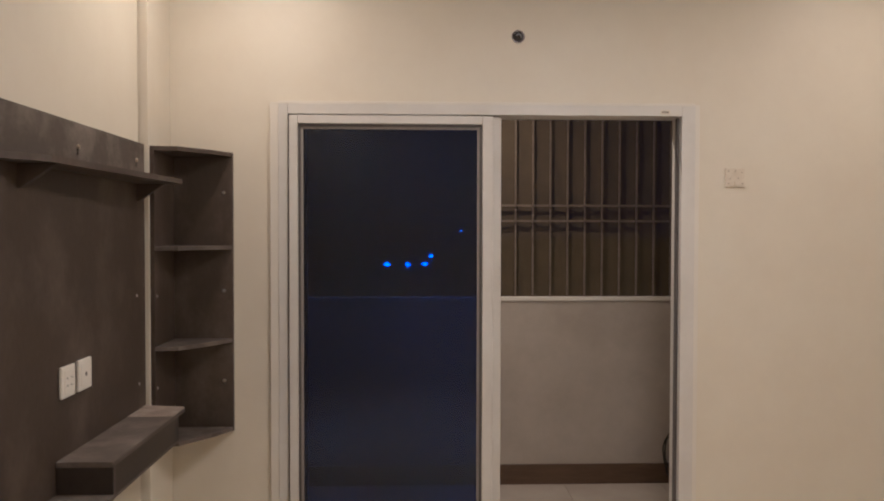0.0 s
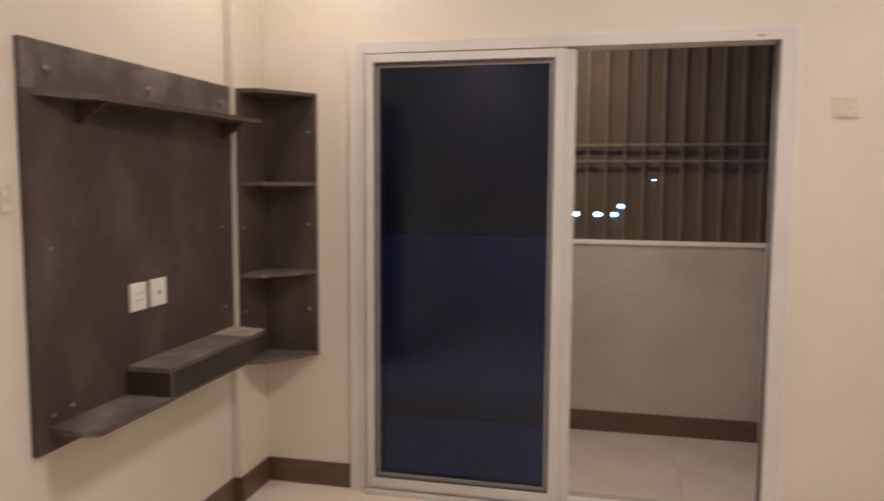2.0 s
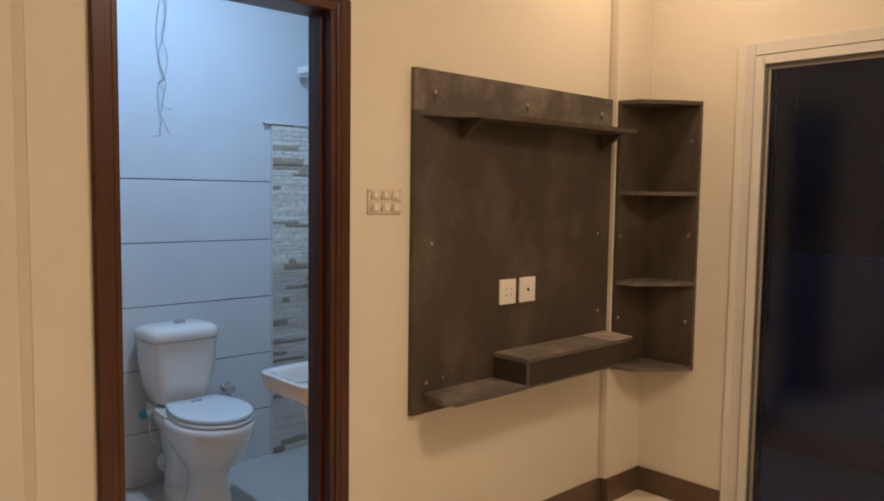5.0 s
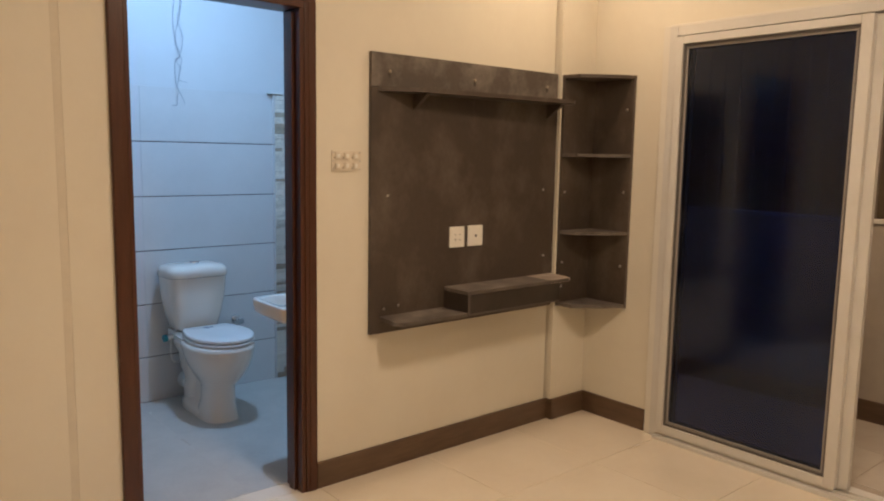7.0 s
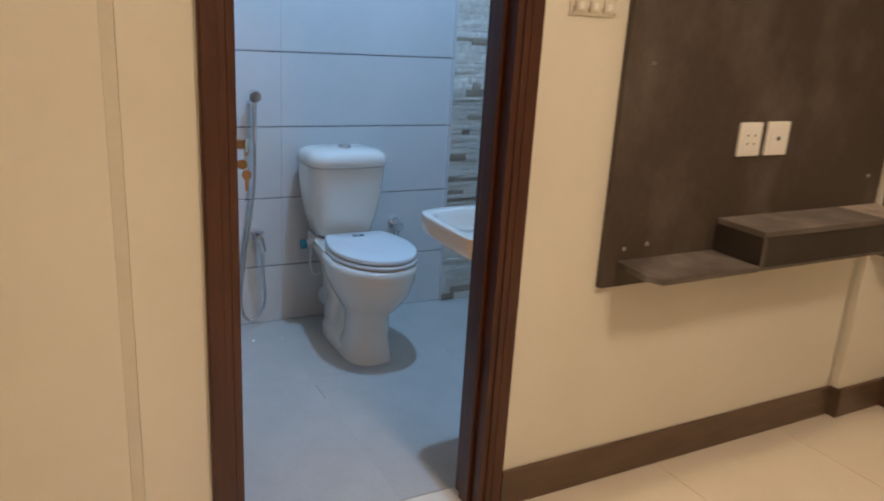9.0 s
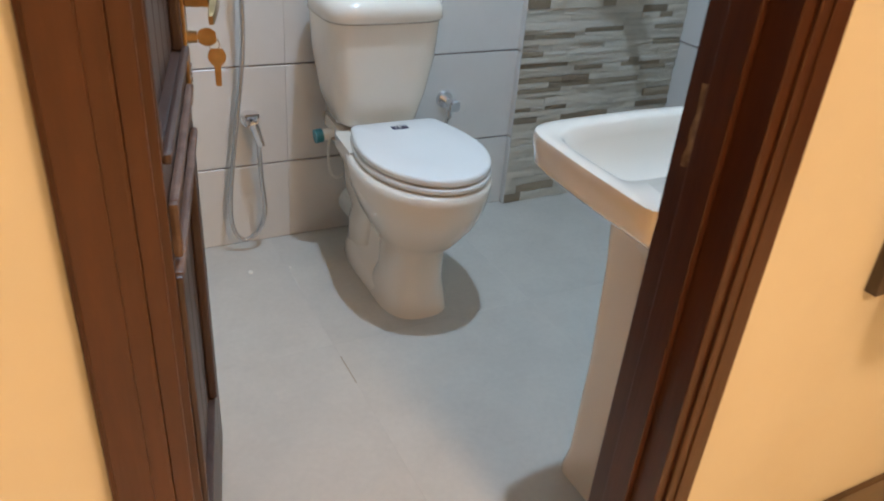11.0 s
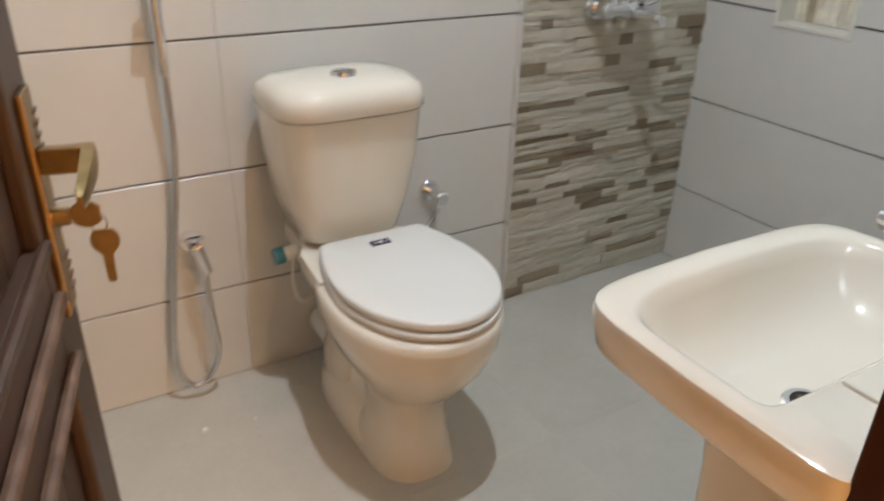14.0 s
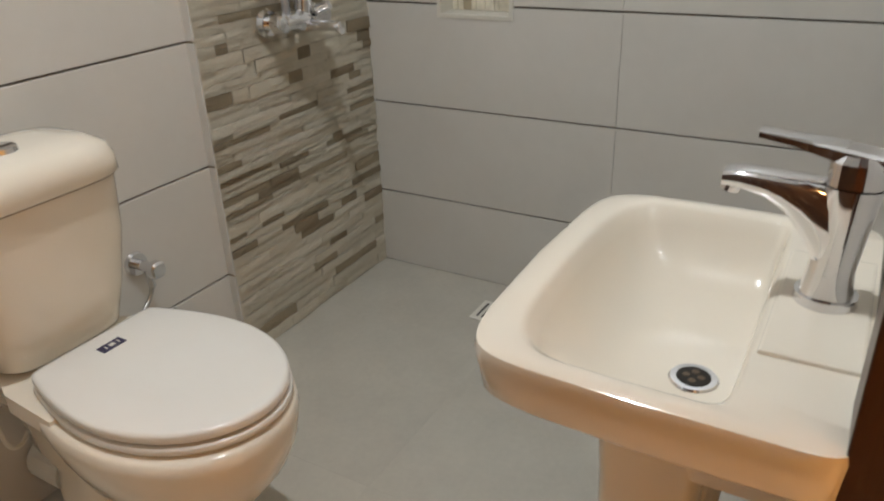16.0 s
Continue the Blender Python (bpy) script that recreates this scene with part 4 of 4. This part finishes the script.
part("aerator", rod((tx - 0.104, ty, 0.876), (tx - 0.106, ty, 0.868), 0.010, 0.010), M_CHROME, sp_)
part("cap", loft([oval(tx + 0.005, ty, z, a, a, 2.6, 28) for z, a in ((0.892, 0.026), (0.915, 0.025), (0.922, 0.020))]), M_CHROME, tp)
lever = loft([[Vector((x, ty + w_ * y, zc + h_ * z)) for y, z in ((-1, -1), (1, -1), (1, 0.6), (0.8, 1), (-0.8, 1), (-1, 0.6))] for x, zc, w_, h_ in ((tx + 0.026, 0.917, 0.018, 0.006), (tx - 0.010, 0.921, 0.018, 0.007), (tx - 0.050, 0.928, 0.015, 0.004), (tx - 0.084, 0.932, 0.013, 0.003))])
smooth(part("lever", lever, M_CHROME, tp), 30)

# ---- shower ----
sh = thing("shower_mixer", (SW, -0.755, 0.85), "chrome shower mixer with riser pipe and square head", "shower")
MX, MZ = SW + 0.065, 0.864
for yy in (-0.850, -0.690):
    part("wall_flange", rod((SW + 0.012, yy, MZ), (SW + 0.026, yy, MZ), 0.036, 0.030, 24), M_CHROME, sh)
    smooth(part("inlet_union", loft([[Vector((SW + 0.026 + d, yy + r * math.cos(a), MZ + r * math.sin(a))) for a in [2 * math.pi * i / 18 for i in range(18)]] for d, r in ((0.0, 0.017), (0.012, 0.017), (0.016, 0.025), (0.040, 0.025), (0.050, 0.021), (0.056, 0.010))]), M_CHROME, sh), 35)
smooth(part("body", loft([[Vector((MX + r * math.cos(a), y, MZ + r * math.sin(a))) for a in [2 * math.pi * i / 20 for i in range(20)]] for y, r in ((-0.853, 0.012), (-0.845, 0.019), (-0.815, 0.020), (-0.800, 0.029), (-0.740, 0.029), (-0.725, 0.020), (-0.695, 0.019), (-0.687, 0.012))]), M_CHROME, sh), 40)
smooth(part("spout", loft([[Vector((MX + d, -0.770 + w_ * math.cos(a), MZ - 0.012 - drop + h_ * math.sin(a))) for a in [2 * math.pi * i / 18 for i in range(18)]] for d, drop, w_, h_ in ((0.015, 0.0, 0.020, 0.018), (0.05, -0.001, 0.018, 0.015), (0.09, -0.002, 0.016, 0.013), (0.108, -0.001, 0.016, 0.014), (0.118, 0.003, 0.015, 0.014), (0.121, 0.010, 0.012, 0.009))]), M_CHROME, sh), 40)
smooth(part("cartridge", rod((MX, -0.770, MZ + 0.020), (MX + 0.006, -0.770, MZ + 0.070), 0.025, 0.021, 20), M_CHROME, sh), 40)
part("lever", box(MX - 0.022, MX + 0.075, -0.784, -0.756, MZ + 0.0705, MZ + 0.082, 0.005), M_CHROME, sh)
smooth(part("diverter_knob", rod((MX + 0.028, -0.745, MZ + 0.020), (MX + 0.060, -0.735, MZ + 0.034), 0.015, 0.012, 16), M_CHROME, sh), 40)
part("riser", rod((MX - 0.015, -0.815, MZ + 0.018), (MX - 0.015, -0.815, 2.06), 0.010, 0.010, 12), M_PIPE, sh)
for zz in (1.25, 1.95):
    part("pipe_clip", rod((SW + 0.010, -0.815, zz), (MX - 0.015, -0.815, zz), 0.008, 0.008, 10), M_CHROME, sh)
tube("hose", [(MX - 0.02, -0.800, MZ + 0.03), (MX - 0.02, -0.802, MZ + 0.15), (MX - 0.012, -0.798, 1.30), (MX - 0.010, -0.795, 1.7), (MX + 0.01, -0.800, 1.98)], 0.006, M_STEEL, sh)
part("shower_head", box(SW + 0.02, SW + 0.15, -0.945, -0.735, 2.025, 2.062, 0.010), M_PLASTIC, sh, "flat pale shower head")
part("arm", rod((MX - 0.015, -0.815, 2.05), (MX + 0.02, -0.66, 2.075), 0.008, 0.006, 10), M_CHROME, sh)

# loose ceiling wires on the toilet wall
wr = thing("hanging_wires", (TW, -1.66, 2.3), "grey electric wires hanging loose down the wall", "wires")
X0 = TW + 0.012
WIRES = ([(-1.640, 2.60), (-1.648, 2.38), (-1.676, 2.20), (-1.682, 2.10), (-1.668, 1.99), (-1.652, 1.925), (-1.674, 1.895), (-1.679, 1.83), (-1.668, 1.765), (-1.662, 1.735), (-1.668, 1.69), (-1.672, 1.662), (-1.694, 1.657)],
         [(-1.655, 2.60), (-1.662, 2.40), (-1.640, 2.22), (-1.655, 2.12), (-1.632, 2.04), (-1.634, 1.975), (-1.650, 1.930), (-1.638, 1.905), (-1.652, 1.830), (-1.666, 1.760), (-1.655, 1.735), (-1.640, 1.700), (-1.624, 1.668)],
         [(-1.648, 2.60), (-1.632, 2.36), (-1.640, 2.18), (-1.668, 2.03), (-1.648, 1.93), (-1.670, 1.905), (-1.650, 1.860), (-1.655, 1.805), (-1.640, 1.790), (-1.606, 1.786)])
for k, line in enumerate(WIRES):
    tube("wire", [(X0 + 0.008 * math.sin(3 * i + k), y, z) for i, (y, z) in enumerate(line)], 0.0013, M_WIRE, wr)

# floor drain and scraps
fd = thing("floor_drain", (-1.02, -0.57, 0), "small pale square floor drain with slots", "floor drain")
part("frame", box(-1.075, -0.965, -0.625, -0.515, 0.0015, 0.005, 0.001), M_PLASTIC, fd)
for k in range(5):
    part("slot", box(-1.060 + k * 0.018, -1.053 + k * 0.018, -0.610, -0.530, 0.0052, 0.0056), M_DARK, fd)
for px_, py_, r_ in ((-1.355, -2.045, 0.010), (-1.34, -1.93, 0.004)):
    tagged(part("plaster_crumb", loft([oval(px_, py_, z, r_ * k, r_ * 0.7 * k, 2.2, 9) for z, k in ((0.0012, 1), (0.004, 0.9), (0.006, 0.5))]), M_PLASTIC), "tiny white plaster crumb on the floor", "crumb")

# ---- niche ----
ni = thing("wall_niche", (-1.16, EW, NZ0), "small recessed wall niche lined with stone strips", "niche")
part("niche_back", box(NX0, NX1, EW + 0.085, EW + 0.119, NZ0, NZ1), M_JOINT, ni)
for k, (x0, x1, z0, z1) in enumerate(((NX0, NX1, NZ0 - 0.012, NZ0), (NX0 - 0.012, NX0, NZ0 - 0.012, NZ1 + 0.012), (NX1, NX1 + 0.012, NZ0 - 0.012, NZ1 + 0.012), (NX0, NX1, NZ1, NZ1 + 0.012))):
    part("trim", box(x0, x1, EW - 0.002, EW + 0.084, z0, z1, 0.001), M_TRIM, ni)
rnd = random.Random(4)
x = NX0 + 0.001
while x < NX1 - 0.012:
    wd = min(rnd.uniform(0.014, 0.030), NX1 - 0.001 - x)
    z = NZ0 + 0.001
    while z < NZ1 - 0.02:
        ht = min(rnd.uniform(0.06, 0.16), NZ1 - 0.001 - z)
        part("stone_strip", box(x, x + wd - 0.001, EW + 0.070 - rnd.uniform(0, 0.006), EW + 0.0845, z, z + ht - 0.001, 0.0015), M_STONE, ni)
        z += ht
    x += wd

# ---- tiles: room floor ----
def tile_mesh(name, sx, sy, sz, material, bevel=0.0012, side=None):
    """A slab tile centred on its own origin, with a fine chamfer round its face."""
    me = bpy.data.meshes.new(name)
    hx, hy = sx / 2, sy / 2
    kx, ky = side or (bevel, bevel)
    ring = lambda f, z: [(-hx + f * kx, -hy + f * ky, z), (hx - f * kx, -hy + f * ky, z), (hx - f * kx, hy - f * ky, z), (-hx + f * kx, hy - f * ky, z)]
    vs = ring(0, -sz) + ring(0, -bevel) + ring(1, 0)
    fs = [(8, 9, 10, 11)]
    for b_ in (0, 4):
        fs += [(b_ + i, b_ + (i + 1) % 4, b_ + 4 + (i + 1) % 4, b_ + 4 + i) for i in range(4)]
    me.from_pydata(vs, [], fs)
    me.materials.append(material)
    return me


CACHE = {}


def lay(parent, name, cx, cy, cz, sx, sy, material, turn, sz=0.008, bevel=0.0012, side=None):
    """One tile; turn: the rotation that lays its face outwards."""
    key = (round(sx, 4), round(sy, 4), material.name, side)
    if key not in CACHE:
        CACHE[key] = tile_mesh(name, sx, sy, sz, material, bevel, side)
    ob = new(name, CACHE[key])
    ob.parent = parent
    ob.matrix_basis = Matrix.Translation((cx, cy, cz)) @ turn
    return ob


def cover(parent, x_lines, y_lines, z, gap, material, name="tile", bevel=0.0012):
    for x0, x1 in zip(x_lines, x_lines[1:]):
        for y0, y1 in zip(y_lines, y_lines[1:]):
            lay(parent, name, (x0 + x1) / 2, (y0 + y1) / 2, z, x1 - x0 - gap, y1 - y0 - gap, material, Matrix.Identity(4), 0.003, bevel)


P = 0.572
cover(floor, [-0.13] + [0.551 - P + P * i for i in range(0, 7)] + [RX], [RY] + [-1.112 + P * j for j in range(-6, 2)] + [0.0], 0.0, 0.0025, M_FLOOR)
cover(floor_bal, [-0.1] + [0.25 + P * i for i in range(0, 7)] + [RX + 0.1], [BW, 0.66, PY], 0.0, 0.0025, M_BALTILE)
cover(floor_b, [TW, -0.94, -0.131], [BY] + [-1.936 + 0.6 * j for j in range(-1, 3)] + [EW], 0.0, 0.0002, M_FLOORB, bevel=0.0001)

# ---- tiles: bathroom walls ----
ROWS = [-0.002, 0.257, 0.557, 0.857, 1.157, 1.457, 1.757]
FACE_X = Matrix.Rotation(radians(90), 4, "Y")      # faces +x
FACE_Y = Matrix.Rotation(radians(90), 4, "X")      # faces -y
for z0, z1 in zip(ROWS, ROWS[1:]):
    for y0, y1 in ((BY, -2.660), (-2.660, -1.870), (-1.870, -1.085)):
        lay(wall_t, "wall_tile", TW, (y0 + y1) / 2, (z0 + z1) / 2, z1 - z0 - 0.005, y1 - y0 - 0.0003, M_TILE, FACE_X, side=(0.0012, 0.0003))
    lay(wall_t, "edge_tile", (TW + SW) / 2 - 0.001, -1.0855, (z0 + z1) / 2, abs(SW - TW) + 0.008, z1 - z0 - 0.006, M_TILE, FACE_Y, 0.004)
    for x0, x1 in ((TW, -1.530), (-1.530, -0.740), (-0.740, IN - 0.006)):
        if x1 - x0 < 0.05:
            continue
        if x0 < NX0 < x1 and z1 > NZ0 and z0 < NZ1:
            bits = [(x0, NX0 - 0.012, z0, z1), (NX1 + 0.012, x1, z0, z1)]
            if z0 < NZ0 - 0.015:
                e0, e1, f1 = z0 + 0.003, z1 - 0.003, NZ0 - 0.0125
                nt_ = box(x0 + 0.0006, x1 - 0.0006, EW, EW + 0.008, e0, f1)
                box(x0 + 0.0006, NX0 - 0.0125, EW, EW + 0.008, f1, e1, bm=nt_)
                box(NX1 + 0.0125, x1 - 0.0006, EW, EW + 0.008, f1, e1, bm=nt_)
                part("wall_tile", nt_, M_TILE, wall_e)
                bits = []
            if z1 > NZ1 + 0.015:
                bits.append((NX0 - 0.012, NX1 + 0.012, NZ1 + 0.009, z1))
        else:
            bits = [(x0, x1, z0, z1)]
        for a0, a1, c0, c1 in bits:
            lay(wall_e, "wall_tile", (a0 + a1) / 2, EW, (c0 + c1) / 2, a1 - a0 - 0.0004, c1 - c0 - 0.005, M_TILE, FACE_Y, side=(0.0004, 0.0012))

# ---- stone strips ----
panel = part("stone_backing", box(TW - 0.0078, SW - 0.004, -1.0815, EW + 0.004, 0, 1.757), M_STONEBACK, wall_t, "split-face stone strip cladding")
rnd = random.Random(11)
SHAPES = []
for k in range(14):
    me = bpy.data.meshes.new("stone_strip")
    vs, fs = [], []
    for i in range(5):
        for j in range(3):
            edge = i in (0, 4) or j in (0, 2)
            vs.append((rnd.uniform(-0.22, 0.18) + (-0.05 if edge else 0.25), i / 4 - 0.5 + (0 if i in (0, 4) else rnd.uniform(-0.05, 0.05)), j / 2 - 0.5 + (rnd.uniform(-0.06, 0.06) if edge and j != 1 else 0)))
    for i in range(4):
        for j in range(2):
            a = i * 3 + j
            fs.append((a, a + 3, a + 4, a + 1))
    loop = [0, 3, 6, 9, 12, 13, 14, 11, 8, 5, 2, 1]
    base = len(vs)
    for q in loop:
        vs.append((-2.0, vs[q][1], vs[q][2]))
    for i in range(12):
        a, b_ = loop[i], loop[(i + 1) % 12]
        fs.append((a, base + i, base + (i + 1) % 12, b_))
    me.from_pydata(vs, [], fs)
    me.materials.append(M_STONE)
    SHAPES.append(me)
rest_v, rest_f, count = [], [], 0
z = 0.001
while z < 1.752:
    h = min(rnd.choice((0.016, 0.020, 0.024, 0.028, 0.033)), 1.756 - z)
    y = -1.081
    while y < EW - 0.002:
        ln = rnd.choice((0.05, 0.07, 0.10, 0.14, 0.19)) * rnd.uniform(0.8, 1.2)
        if EW - (y + ln) < 0.03:
            ln = EW - 0.001 - y
        me = rnd.choice(SHAPES)
        deep, out = 0.006, rnd.uniform(-0.003, 0.004)
        flip = rnd.choice((-1, 1))
        c = (SW + out, y + ln / 2, z + h / 2)
        if count < 300 and z < 1.0:
            ob = new("stone_strip", me)
            ob.parent = panel
            ob.matrix_basis = Matrix.Translation(c) @ Matrix.Diagonal((deep, (ln - 0.0012), (h - 0.001), 1))
            count += 1
        else:
            o = len(rest_v)
            rest_v += [(c[0] + v.co.x * deep, c[1] + v.co.y * (ln - 0.0012), c[2] + v.co.z * (h - 0.001)) for v in me.vertices]
            rest_f += [tuple(o + q for q in p_.vertices) for p_ in me.polygons]
        y += ln
    z += h
me = bpy.data.meshes.new("stone_strips_above")
me.from_pydata(rest_v, [], rest_f)
me.materials.append(M_STONE_REST)
upper = new("stone_strips_above", me)
upper.parent = panel
tagged(upper, "upper rows of cream and brown split-face stone", kind="stuff")
tagged(part("cap_strip", box(TW - 0.004, SW + 0.008, -1.128, EW - 0.001, 1.7572, 1.7640, 0.001), M_TRIM), "thin pale cap strip above the stone cladding", "trim", kind="structure")
tagged(part("floor_chip", box(-0.0016, 0.0016, -0.055, 0.055, 0.0004, 0.0008), M_SLOT), "short dark chipped stretch of a floor joint", "chip", kind="structure").matrix_basis = pose(-0.832, -1.936, 0, 0, 0, 90)
